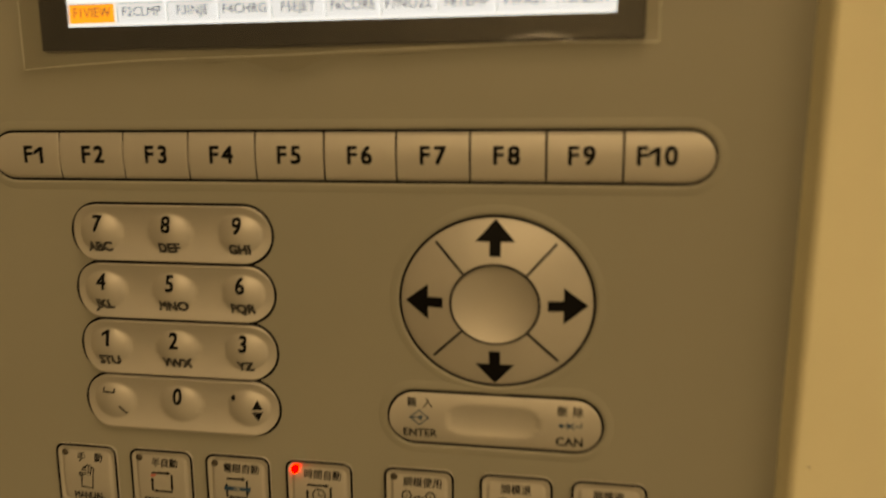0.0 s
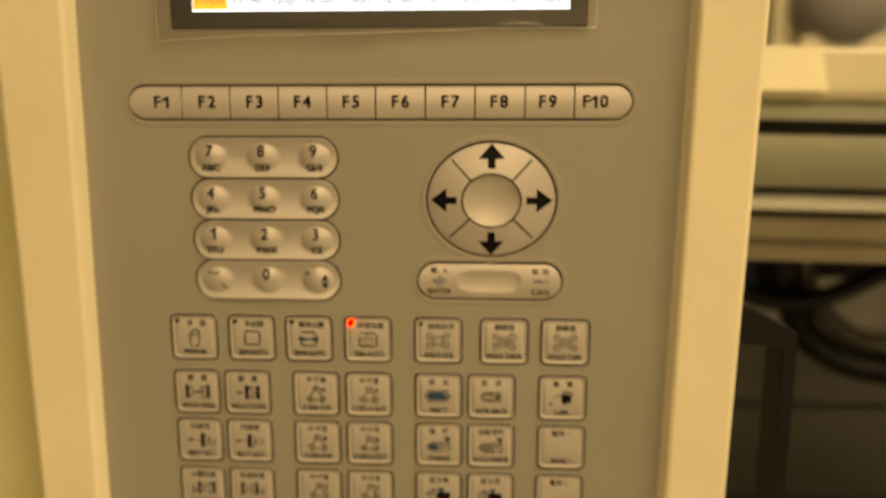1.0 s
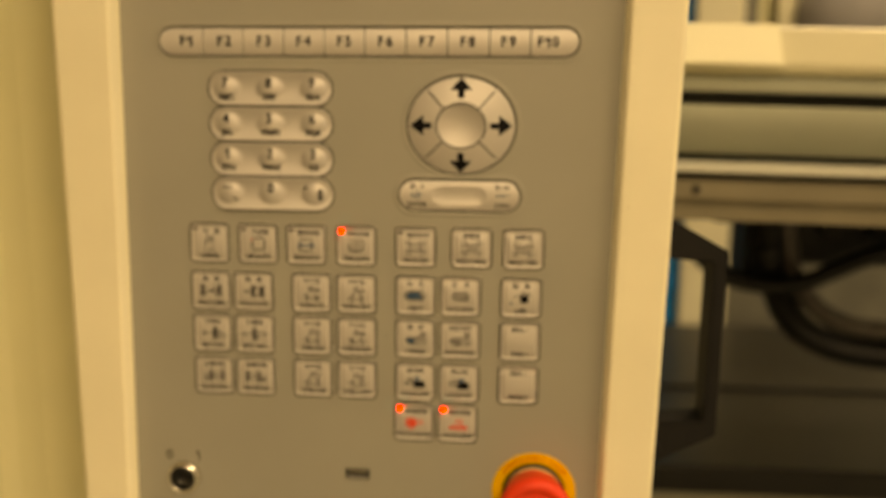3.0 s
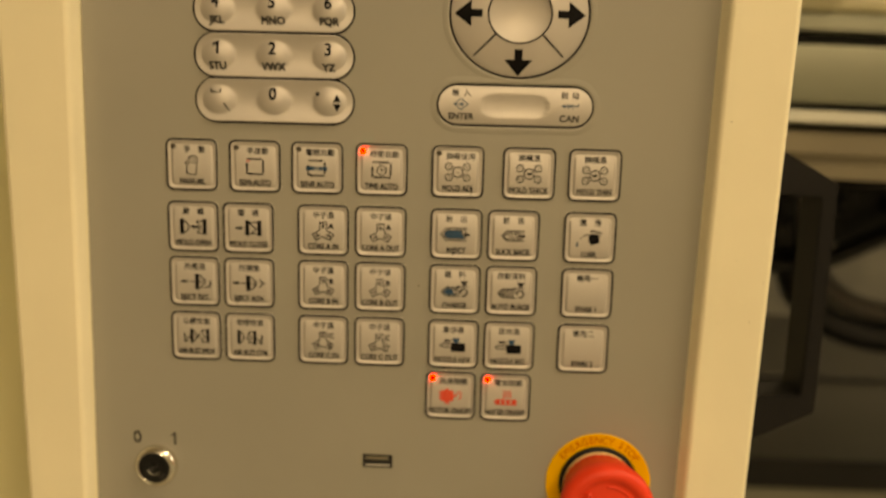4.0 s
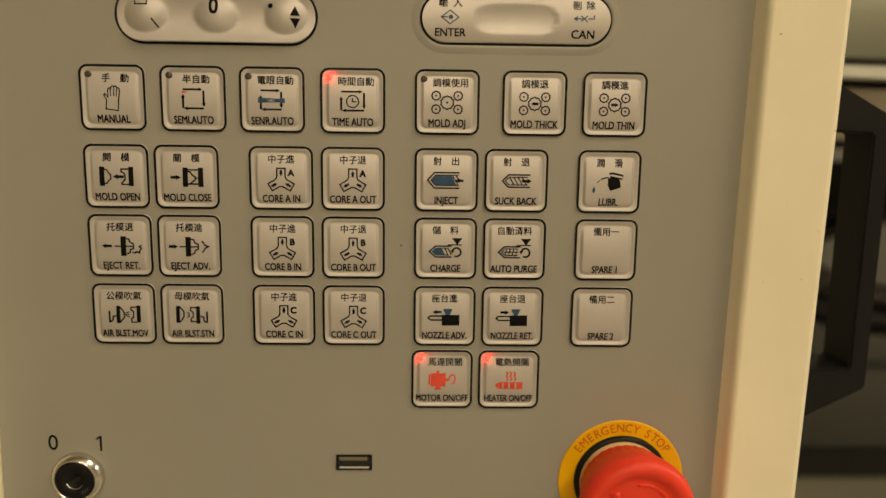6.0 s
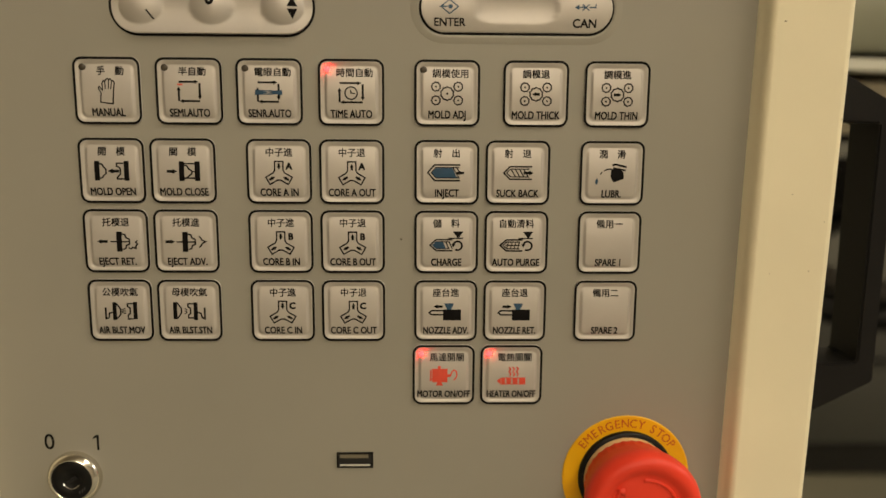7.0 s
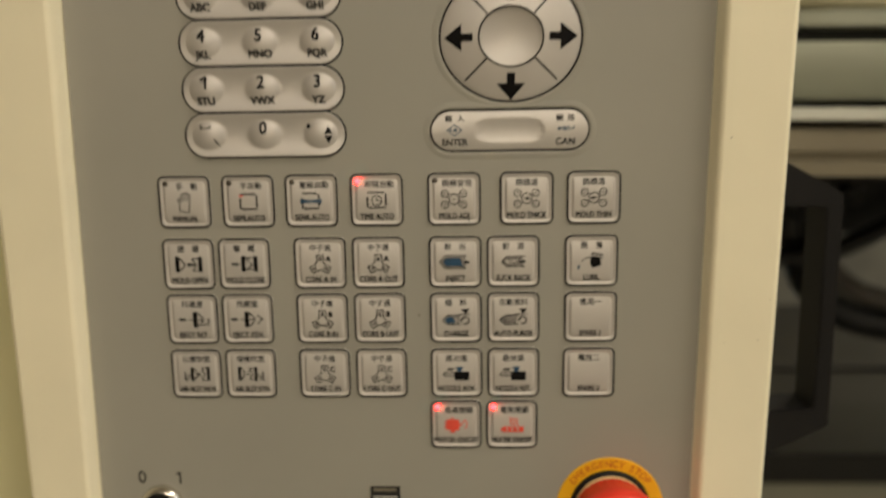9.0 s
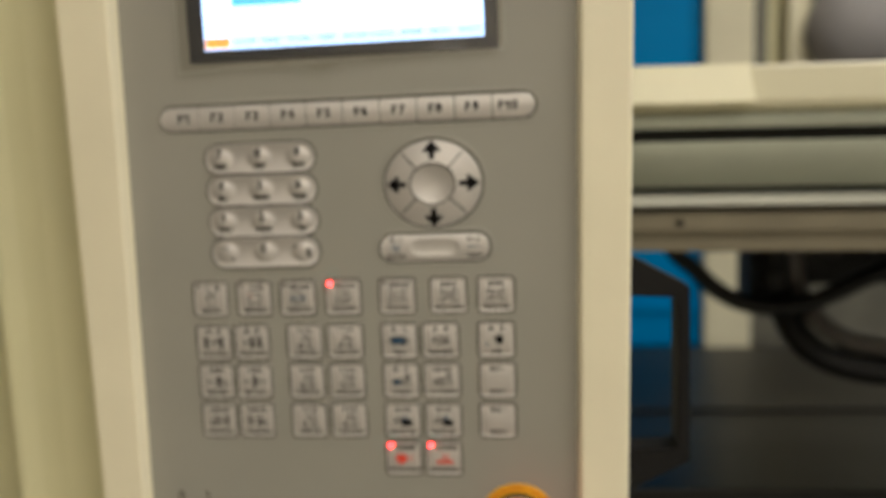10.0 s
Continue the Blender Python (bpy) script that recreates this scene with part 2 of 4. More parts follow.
class Art:
    """Flat printing: u to the right, v up, in millimetres, laid on a surface of height h(u, v)."""

    def __init__(self, heavy=1.0):
        self.bm, self.heavy = bmesh.new(), heavy

    def poly(self, *pts):
        self.bm.faces.new([self.bm.verts.new((u, v, 0)) for u, v in pts])
        return self

    def line(self, pts, w=0.35, closed=False):
        pts = [Vector(p) for p in pts]
        n = len(pts)
        out = []
        for i, q in enumerate(pts):
            a = pts[i - 1] if (i > 0 or closed) else None
            b = pts[(i + 1) % n] if (i < n - 1 or closed) else None
            d1 = (q - a).normalized() if a is not None else None
            d2 = (b - q).normalized() if b is not None else None
            d1, d2 = d1 or d2, d2 or d1
            n1, n2 = Vector((-d1.y, d1.x)), Vector((-d2.y, d2.x))
            m = n1 + n2
            m = n1 if m.length < 1e-4 else m.normalized()
            k = self.heavy * w / 2 / max(0.4, m.dot(n1))
            out.append((q + m * k, q - m * k))
        vs = [(self.bm.verts.new((*a, 0)), self.bm.verts.new((*b, 0))) for a, b in out]
        for i in range(n if closed else n - 1):
            (a, b), (c, d) = vs[i], vs[(i + 1) % n]
            self.bm.faces.new((a, b, d, c))
        return self

    def ring(self, u, v, r, w=0.35, n=20, ry=None):
        ry = ry or r
        return self.line([(u + r * math.cos(6.28319 * i / n), v + ry * math.sin(6.28319 * i / n)) for i in range(n)], w, True)

    def arc(self, u, v, r, a0, a1, w=0.35, n=12):
        return self.line([(u + r * math.cos(radians(a0 + (a1 - a0) * i / n)), v + r * math.sin(radians(a0 + (a1 - a0) * i / n))) for i in range(n + 1)], w)

    def disc(self, u, v, r, n=16):
        return self.poly(*[(u + r * math.cos(6.28319 * i / n), v + r * math.sin(6.28319 * i / n)) for i in range(n)])

    def rect(self, u0, v0, u1, v1):
        n = max(1, math.ceil(abs(v1 - v0) / 1.2)) if abs(v1 - v0) < 30 else 1
        for i in range(n):
            a, b = v0 + (v1 - v0) * i / n, v0 + (v1 - v0) * (i + 1) / n
            self.poly((u0, a), (u1, a), (u1, b), (u0, b))
        return self

    def one(self, u, v, size, w):
        """The figure 1 with its flag."""
        t = size * 0.345
        return self.rect(u - w / 2, v - t, u + w / 2, v + t).poly((u - w / 2, v + t), (u - w / 2, v + t - w * 1.1), (u - w * 2.0, v + t - w * 2.0), (u - w * 2.0, v + t - w * 1.0))

    def arrow(self, u0, v0, u1, v1, w=0.5, head=1.3, wide=0.55):
        a, b = Vector((u0, v0)), Vector((u1, v1))
        d = (b - a).normalized()
        n = Vector((-d.y, d.x))
        neck = b - d * head
        self.line([a, neck], w)
        return self.poly(neck + n * head * wide, neck - n * head * wide, b)

    def text(self, body, u, v, size, condense=1.0, bold=0.0, turn=0.0, spacing=1.0):
        c = bpy.data.curves.new("text", "FONT")
        c.body, c.size, c.align_x, c.align_y, c.space_character = body, size, "CENTER", "CENTER", spacing
        c.resolution_u = 3
        ob = new("text", c)
        mesh = bpy.data.meshes.new_from_object(ob.evaluated_get(bpy.context.evaluated_depsgraph_get()))
        m = Matrix.Translation((u, v, 0)) @ Matrix.Rotation(radians(turn), 4, "Z") @ Matrix.Diagonal((condense, 1, 1, 1))
        mesh.transform(m)
        for n, (du, dv) in enumerate(((-1, -1), (1, -1), (-1, 1), (1, 1), (0, 0)) if bold else ((0, 0),)):
            step = Vector((du * bold, dv * bold, 0.006 * n))
            mesh.transform(Matrix.Translation(step))
            self.bm.from_mesh(mesh)
            mesh.transform(Matrix.Translation(-step))
        bpy.data.objects.remove(ob)
        bpy.data.curves.remove(c)
        bpy.data.meshes.remove(mesh)
        return self

    def put(self, name, mat, parent, m=None, height=None, lift=0.06, label="", smooth=False):
        """Lays the print on its surface: local x right, z up, y away from the viewer."""
        for _ in range(3 if height else 0):
            long = [e for e in self.bm.edges if e.calc_length() > 1.0]
            if not long:
                break
            bmesh.ops.subdivide_edges(self.bm, edges=long, cuts=1)
            bmesh.ops.triangulate(self.bm, faces=[f for f in self.bm.faces if len(f.verts) > 3])
        for v in self.bm.verts:
            u, w = v.co.x, v.co.y
            h = (height(u, w) if height else 0.0) + lift + v.co.z
            v.co = (u * MM, -h * MM, w * MM)
        for f in self.bm.faces:
            f.normal_update()
            if f.normal.y > 0:
                f.normal_flip()
        ob = part(name, self.bm, mat, parent, label)
        if m is not None:
            ob.matrix_basis = m
        return ob


def sheet(outline_h, u0, u1, height, nu, nv, skirt=True):
    """A raised pad in millimetres: columns from u0 to u1 of half height outline_h(u), at height(u, v)."""
    bm = bmesh.new()
    cols = []
    for i in range(nu + 1):
        u = u0 + (u1 - u0) * (0.5 - 0.5 * math.cos(math.pi * i / nu))
        hh = outline_h(u)
        cols.append([bm.verts.new((u * MM, -height(u, hh * w) * MM, hh * w * MM)) for w in (2 * j / nv - 1 for j in range(nv + 1))])
    for a, b in zip(cols, cols[1:]):
        for j in range(nv):
            bm.faces.new((a[j], b[j], b[j + 1], a[j + 1]))
    if skirt:
        rim = cols[0] + [c[-1] for c in cols[1:]] + cols[-1][-2::-1] + [c[0] for c in cols[-2:0:-1]]
        low = [bm.verts.new((v.co.x, 0, v.co.z)) for v in rim]
        for i in range(len(rim)):
            j = (i + 1) % len(rim)
            bm.faces.new((rim[i], rim[j], low[j], low[i]))
    bmesh.ops.remove_doubles(bm, verts=bm.verts, dist=1e-7)
    bmesh.ops.recalc_face_normals(bm, faces=bm.faces)
    return bm


def rounded(w, h, r, n=6, side=0):
    """Points of a rounded rectangle, in millimetres, about the origin; side: points along each straight."""
    pts = []
    for cx, cy, a in ((w - r, h - r, 0), (r - w, h - r, 90), (r - w, r - h, 180), (w - r, r - h, 270)):
        pts += [(cx + r * math.cos(radians(a + 90 * i / n)), cy + r * math.sin(radians(a + 90 * i / n))) for i in range(n + 1)]
        if side:
            turn = radians(a + 90)
            (u, v), reach = pts[-1], 2 * (w - r)
            pts += [(u + math.cos(turn + math.pi / 2) * reach * k / (side + 1), v + math.sin(turn + math.pi / 2) * reach * k / (side + 1)) for k in range(1, side + 1)]
    return pts

# ---- the room ----
def slab(name, lo, hi, mat):
    return tagged(part(name, box(lo, hi), mat), kind="structure")


slab("floor", (-3.0, -3.5, -0.1), (5.0, 4.5, 0.0), M_CONCRETE)
slab("ceiling", (-3.0, -3.5, 3.4), (5.0, 4.5, 3.5), M_WALL)
slab("wall_north", (-3.0, 4.5, 0.0), (5.0, 4.6, 3.4), M_WALL)
slab("wall_south", (-3.0, -3.6, 0.0), (5.0, -3.5, 3.4), M_WALL)
slab("wall_east", (5.0, -3.5, 0.0), (5.1, 4.5, 3.4), M_WALL)
slab("wall_west", (-3.1, -3.5, 0.0), (-3.0, 4.5, 3.4), M_WALL)


def ceiling_light(place, length, width, power, turn, colour):
    lamp = thing("ceiling_light", place, "long warm white tube light hanging from the ceiling", "light", "workshop ceiling lights")
    lamp.rotation_euler = (0, 0, radians(turn))
    part("housing", box((-length / 2, -width / 2, 0.02), (length / 2, width / 2, 0.06), 0.006), M_ALU_LIGHT, lamp, "white enamelled reflector")
    for s in (-1, 1):
        bm = tube([(-length / 2 + 0.02, s * width / 4, 0.008), (0, s * width / 4, 0.008), (length / 2 - 0.02, s * width / 4, 0.008)], 0.012, 10, 2)
        part("tube", bm, M_TUBE, lamp, "glowing glass tube", True)
        part("rod", box((s * length * 0.4 - 0.005, -0.005, 0.055), (s * length * 0.4 + 0.005, 0.005, 3.4 - place[2])), M_CHROME, lamp)
    data = bpy.data.lights.new("tube_lamp", "AREA")
    data.shape, data.size, data.size_y, data.energy, data.color = "RECTANGLE", length, width, power, colour
    ob = new("tube_lamp", data)
    ob.matrix_world = pose(place[0], place[1], place[2] - 0.012, 0, 0, turn)


for row in LAMPS:
    ceiling_light(*row)

# ---- control panel: cream housing with a recessed grey membrane face ----
PX0, PX1, PZ0, PZ1 = -0.1443, 0.1267, 0.992, 1.492
RIM, OUT, DEEP = -0.0085, 0.030, 0.066
panel = thing("control_panel", (-0.01, DEEP, 0.96), "cream machine control panel with grey membrane keys and lit screen", "control panel")
AT = Matrix.Translation(-Vector(panel.location))


def lean(x, z):
    """The housing is not quite square: each side's inner and outer edge has its own small lean."""
    if x > 0:
        f = min(1.0, max(0.0, (x - PX1) / OUT))
        inner, outer = PX1 - 0.0144 * (1.30 - z), PX1 + OUT - 0.0179 * (1.30 - z)
    else:
        f = min(1.0, max(0.0, (PX0 - x) / OUT))
        inner, outer = PX0 + 0.0012 - 0.016 * (1.34 - z), PX0 - OUT - 0.0032 + 0.003 * (1.34 - z)
    return inner + (outer - inner) * f + (min(0.0, x - PX1) if x > 0 else max(0.0, x - PX0))


def housing():
    bm = bmesh.new()
    prof = [(0.0, 0.004), (0.0006, -0.0056), (0.0007, RIM + 0.0027), (0.0010, RIM + 0.0014), (0.0017, RIM + 0.0005), (0.0028, RIM), (0.0031, RIM), (OUT - 0.0028, RIM), (OUT - 0.0025, RIM), (OUT - 0.0011, RIM + 0.0005), (OUT - 0.0004, RIM + 0.0013), (OUT, RIM + 0.0026), (OUT, RIM + 0.003), (OUT, DEEP)]
    loops = []
    for d, y in prof:
        r = 0.006 + d
        pts = []
        for cx, cz, a in ((PX1 - 0.006, PZ1 - 0.006, 0), (PX0 + 0.006, PZ1 - 0.006, 90), (PX0 + 0.006, PZ0 + 0.006, 180), (PX1 - 0.006, PZ0 + 0.006, 270)):
            pts += [(cx + r * math.cos(radians(a + 15 * i)), cz + r * math.sin(radians(a + 15 * i))) for i in range(7)]
        loops.append([bm.verts.new((lean(x, z), y, z)) for x, z in pts])
    for a, b in zip(loops, loops[1:]):
        for i in range(len(a)):
            j = (i + 1) % len(a)
            bm.faces.new((a[i], a[j], b[j], b[i]))
    bm.faces.new(loops[-1])
    bm.faces.new(loops[0])
    bmesh.ops.recalc_face_normals(bm, faces=bm.faces)
    bm.transform(AT)
    return part("housing", bm, M_CREAM, panel, "cream painted sheet-metal housing with a raised rim", True)


house = housing()
house.data.polygons[-1].use_smooth = house.data.polygons[-2].use_smooth = False

bm = bmesh.new()
pts = [(PX0 + 0.0004, PZ0 + 0.0004), (PX1 - 0.0004, PZ0 + 0.0004), (PX1 - 0.0004, PZ1 - 0.0004), (PX0 + 0.0004, PZ1 - 0.0004)]
front, back = [[bm.verts.new((lean(x, z), y, z)) for x, z in pts] for y in (0.0, 0.003)]
bm.faces.new(front)
for i in range(4):
    j = (i + 1) % 4
    bm.faces.new((front[i], back[i], back[j], front[j]))
bmesh.ops.recalc_face_normals(bm, faces=bm.faces)
bm.transform(AT)
part("faceplate", bm, M_MEMBRANE, panel, "smooth grey membrane overlay")


def on_panel(x, z, y=0.0):
    """A place on the face of the panel, in the panel's own space."""
    return AT @ Matrix.Translation((x, y, z))


# screen
screen = part("screen", box((-0.0995, -0.0018, 1.3315), (0.083, 0.0006, 1.470), 0.0006), M_BEZEL, panel, "black glass screen bezel")
screen.matrix_basis = AT
M_LCD = glowing("lcd_white", (0.56, 0.71, 1.0), 2.5)
M_LCD_KEY = glowing("lcd_grey", (0.52, 0.66, 0.95), 2.15)
M_LCD_CYAN = glowing("lcd_cyan", (0.16, 0.62, 0.72), 1.3)
M_LCD_ORANGE = glowing("lcd_orange", (1.0, 0.42, 0.05), 1.8)
M_LCD_INK = glowing("lcd_ink", (0.10, 0.12, 0.18), 0.35)
M_LCD_LINE = glowing("lcd_line", (0.35, 0.42, 0.52), 1.0)
SX0, SX1, SZ0, SZ1 = -0.0895, 0.0752, 1.3385, 1.4600
Art().rect(SX0 * 1000, SZ0 * 1000, SX1 * 1000, SZ1 * 1000).put("display", M_LCD, screen, None, None, 1.9, "lit white display")
wide = (SX1 - SX0) * 1000 / 10
keys, marks, ink, orange, cyan = Art(), Art(), Art(), Art(), Art()
for i, word in enumerate(("F1VIEW", "F2CLMP", "F3INJE", "F4CHRG", "F5EJET", "F6CORE", "F7NOZL", "F8TEMP", "F9FAST", "10NEXT")):
    u, v = SX0 * 1000 + wide * (i + 0.5), SZ0 * 1000 + 3.6
    (orange if i == 0 else keys).rect(u - wide * 0.46, v - 2.6, u + wide * 0.46, v + 3.0)
    marks.line([(u - wide * 0.46, v + 3.0), (u + wide * 0.44, v + 3.0)], 0.3).line([(u - wide * 0.48, v - 2.6), (u - wide * 0.48, v + 3.0)], 0.35)
    ink.text(word, u, v + 0.4, 3.9, 0.95, 0.0, 0, 1.02)
for k in range(5):
    v = SZ0 * 1000 + 12 + 5.2 * k
    marks.line([(SX0 * 1000 + 22, v), (SX1 * 1000 - 8 - 9 * (k % 2), v)], 0.25)
cyan.rect(SX0 * 1000 + 18.5, SZ0 * 1000 + 24.5, SX0 * 1000 + 60, SZ0 * 1000 + 60)
keys.rect(SX0 * 1000 + 84, SZ0 * 1000 + 30, SX1 * 1000 - 6, SZ0 * 1000 + 62)
keys.put("soft_key_bar", M_LCD_KEY, screen, None, None, 1.96)
orange.put("active_soft_key", M_LCD_ORANGE, screen, None, None, 1.96, "orange highlighted soft key")
cyan.put("screen_panel", M_LCD_CYAN, screen, None, None, 1.96, "cyan area of the display")
marks.put("screen_lines", M_LCD_LINE, screen, None, None, 2.0)
ink.put("soft_key_text", M_LCD_INK, screen, None, None, 2.04)

# the clear protective film over the screen, loose and wavy at its lower edge
bm = bmesh.new()
rows = []
for j in range(15):
    w = j / 14
    row = []
    for i in range(61):
        s = i / 60
        x = -0.1055 + 0.192 * s
        foot = 1.3262 + 0.0042 * min(1, s / 0.55) + 0.0006 * math.sin(9 * s) - 0.0052 * math.exp(-((s - 0.45) / 0.06) ** 2) - 0.002 * math.exp(-((s - 0.33) / 0.03) ** 2) - 0.0016 * math.exp(-((s - 0.62) / 0.05) ** 2)
        z = foot + (1.474 - foot) * w ** 1.6
        loose = 0.5 * (0.0006 + 0.0022 * max(0, math.sin(6.5 * s + 0.4)) ** 2 + 0.0012 * max(0, math.sin(17 * s)) ** 2) * max(0, 1 - w * 7) ** 1.5
        row.append(bm.verts.new((x, -0.0024 - loose, z)))
    rows.append(row)
for a, b in zip(rows, rows[1:]):
    for i in range(60):
        bm.faces.new((a[i], a[i + 1], b[i + 1], b[i]))
bm.transform(AT)
part("protective_film", bm, M_FILM, panel, "clear plastic film peeling at its edge", True)


low = [AT @ v for v in [Vector((-0.1055 + 0.192 * s, -0.0027, 1.3260 + 0.0042 * min(1, s / 0.55) + 0.0006 * math.sin(9 * s))) for s in [k / 24 for k in range(25)]]]
part("film_edge", tube(low, 0.00014, 6, 2), M_EDGE, panel, "bright cut edge of the film")
side = [AT @ Vector((x, -0.0026, z)) for x, z in ((-0.1055, 1.3262), (-0.1056, 1.37), (-0.1055, 1.42), (-0.1055, 1.474))]
part("film_edge", tube(side, 0.00012, 6, 3), M_EDGE, panel, "bright cut edge of the film")
side = [AT @ Vector((x, -0.0026, z)) for x, z in ((0.0865, 1.3310), (0.0866, 1.37), (0.0865, 1.42), (0.0865, 1.474))]
part("film_edge", tube(side, 0.00012, 6, 3), M_EDGE, panel, "bright cut edge of the film")
for x, z, w in ((0.1325, 1.2140, 0.55), (0.1556, 1.2075, 0.5), (0.1555, 1.1905, 0.4), (0.1553, 1.1818, 0.5), (0.1490, 1.1290, 0.35), (0.1530, 1.1465, 0.35), (0.1405, 1.1560, 0.3), (0.1350, 1.1280, 0.3)):
    Art().poly((-w, -0.2 * w), (-0.2 * w, -0.5 * w), (0.9 * w, -0.1 * w), (0.3 * w, 0.45 * w), (-0.5 * w, 0.3 * w)).put("paint_chip", M_CHIP, panel, AT @ Matrix.Translation((lean(x, z), RIM, z)), None, 0.05)


# function keys
def bowed(v, half, base, rise):
    return base + rise * (1 - (v / half) ** 2)


def f_height(u, v):
    return bowed(v, 7.6, 0.15, 1.1)


FZ = 1.2993
cuts = [-121.5, -97.3, -75.2, -53.2, -31.2, -9.4, 12.8, 34.8, 56.8, 78.4, 103.5]
bar = Art()
H = 7.55
outline = [(-121.5 + H + H * math.cos(radians(a)), H * math.sin(radians(a))) for a in range(90, 271, 10)]
outline += [(103.5 - H + H * math.cos(radians(a)), H * math.sin(radians(a))) for a in range(-90, 91, 10)]
bar.line(outline, 0.85, True)
for u in cuts[1:-1]:
    bar.line([(u, -H), (u, H)], 0.55)
bar.put("key_outline", M_INK, panel, on_panel(0, FZ), None, 0.12, "black printed outline of the function keys")
for i in range(10):
    u0, u1 = cuts[i] + 0.32, cuts[i + 1] - 0.32

    def half(u):
        r = H - 0.35
        if i == 0 and u < -121.5 + H:
            return max(0.02, math.sqrt(max(0, r * r - (u - (-121.5 + H)) ** 2)))
        if i == 9 and u > 103.5 - H:
            return max(0.02, math.sqrt(max(0, r * r - (u - (103.5 - H)) ** 2)))
        return r

    key = part("function_key", sheet(half, u0, u1, f_height, 16, 12), M_PAD, panel, "", True)
    key.matrix_basis = on_panel(0, FZ)
    mid = (cuts[i] + cuts[i + 1]) / 2 + (4.2 if i == 0 else -4.0 if i == 9 else 0) - 0.3 + {0: -0.5, 1: 0.7, 2: 0.4, 7: -0.4, 8: -0.9}.get(i, 0.0)
    chars = {0: (("F", -2.4), ("1", 2.4)), 9: (("F", -3.3), ("1", 1.1), ("0", 4.6))}.get(i, (("F", -2.1), (str(i + 1), 2.5)))
    for char, shift in chars:
        art = Art().one(mid + shift, 0.1, 7.6, 1.3) if char == "1" else Art().text(char, mid + shift, 0.1, 7.4, 0.98, 0.21)
        art.put("key_letter", M_INK, key, None, f_height, 0.08)

def lip(outline, m):
    """The overlay rises in a low soft ridge round a key: outline in millimetres, closed."""
    bm = bmesh.new()
    n = len(outline)
    rows = []
    for out, h in ((0.35, 0.0), (0.95, 0.44), (1.4, 0.46), (3.4, 0.0)):
        row = []
        for i, (u, v) in enumerate(outline):
            du, dv = outline[(i + 1) % n][0] - outline[i - 1][0], outline[(i + 1) % n][1] - outline[i - 1][1]
            k = math.hypot(du, dv) or 1.0
            row.append(bm.verts.new(((u + dv / k * out) * MM, -(h + 0.02) * MM, (v - du / k * out) * MM)))
        rows.append(row)
    for a, b in zip(rows, rows[1:]):
        for i in range(n):
            bm.faces.new((a[i], a[(i + 1) % n], b[(i + 1) % n], b[i]))
    bmesh.ops.recalc_face_normals(bm, faces=bm.faces)
    if sum(f.normal.y * f.calc_area() for f in bm.faces) > 0:
        bmesh.ops.reverse_faces(bm, faces=bm.faces)
    ob = part("embossed_lip", bm, M_MEMBRANE, panel, "low ridge of the grey overlay round a key", True)
    ob.matrix_basis = m


lip(outline, on_panel(0, FZ))

# number rows: dished strips with three domes each
LETTERS = (("7", "ABC"), ("8", "DEF"), ("9", "GHI"), ("4", "JKL"), ("5", "MNO"), ("6", "PQR"), ("1", "STU"), ("2", "VWX"), ("3", "YZ"), ("", ""), ("0", ""), ("", ""))
ROW_Z = (1.2748, 1.2558, 1.2368, 1.2179)
DOMES = (-24.0, -0.1, 23.7)


def row_height(u, v):
    h = 0.1 + 2.1 * (v / 9.2) ** 2
    for c in DOMES:
        r = math.hypot(u - c, v - 0.2) / 7.0
        if r < 1:
            h = max(h, 0.1 + 2.5 * (1 - r * r) ** 0.85 + 0.3 * r * r)
    return h


row_mesh = None
for k, z in enumerate(ROW_Z):
    m = on_panel(-0.0613, z)
    ends = 34.3
    oval = [(-ends + 9.35 + 9.35 * math.cos(radians(a)), 9.35 * math.sin(radians(a))) for a in range(90, 271, 9)]
    oval += [(ends - 9.35 + 9.35 * math.cos(radians(a)), 9.35 * math.sin(radians(a))) for a in range(-90, 91, 9)]
    if row_mesh is None:
        def strip(u):
            r = 8.95
            over = abs(u) - (ends - 9.35)
            return r if over <= 0 else max(0.02, math.sqrt(max(0.0, r * r - over * over)))
        pad = part("number_strip", sheet(strip, -ends + 0.4, ends - 0.4, row_height, 110, 34), M_PAD, panel, "dished silver key strip with three domes", True)
        row_mesh = pad.data
    else:
        pad = share("number_strip", row_mesh, panel, None, "dished silver key strip with three domes")
    pad.matrix_basis = m
    Art().line(oval, 0.9, True).put("key_outline", M_INK, pad, None, None, 0.12)
    for c in range(3):
        big, small = LETTERS[3 * k + c]
        if big == "1":
            Art().one(DOMES[c] + 0.3, 3.0, 7.6, 1.1).put("digit", M_INK, pad, None, row_height, 0.16)
        elif big:
            Art().text(big, DOMES[c] - 0.3, 2.7, 7.3, 0.92, 0.17).put("digit", M_INK, pad, None, row_height, 0.12)
        if small:
            Art().text(small, DOMES[c], -4.7, 4.3, 1.0, 0.2).put("letters", M_INK_GREY, pad, None, row_height, 0.1)
last = Art().line([(DOMES[0] - 3.0, 4.6), (DOMES[0] - 3.0, 3.2), (DOMES[0] + 1.0, 3.2), (DOMES[0] + 1.0, 4.6)], 0.5)
last.put("space_mark", M_INK, pad, None, row_height, 0.12)
Art().line([(DOMES[0] + 2.4, -1.4), (DOMES[0] + 4.5, -4.4)], 0.55).put("slash_mark", M_INK, pad, None, row_height, 0.14)
Art().disc(DOMES[2] - 5.0, 3.4, 0.9).put("dot_mark", M_INK, pad, None, row_height, 0.14)
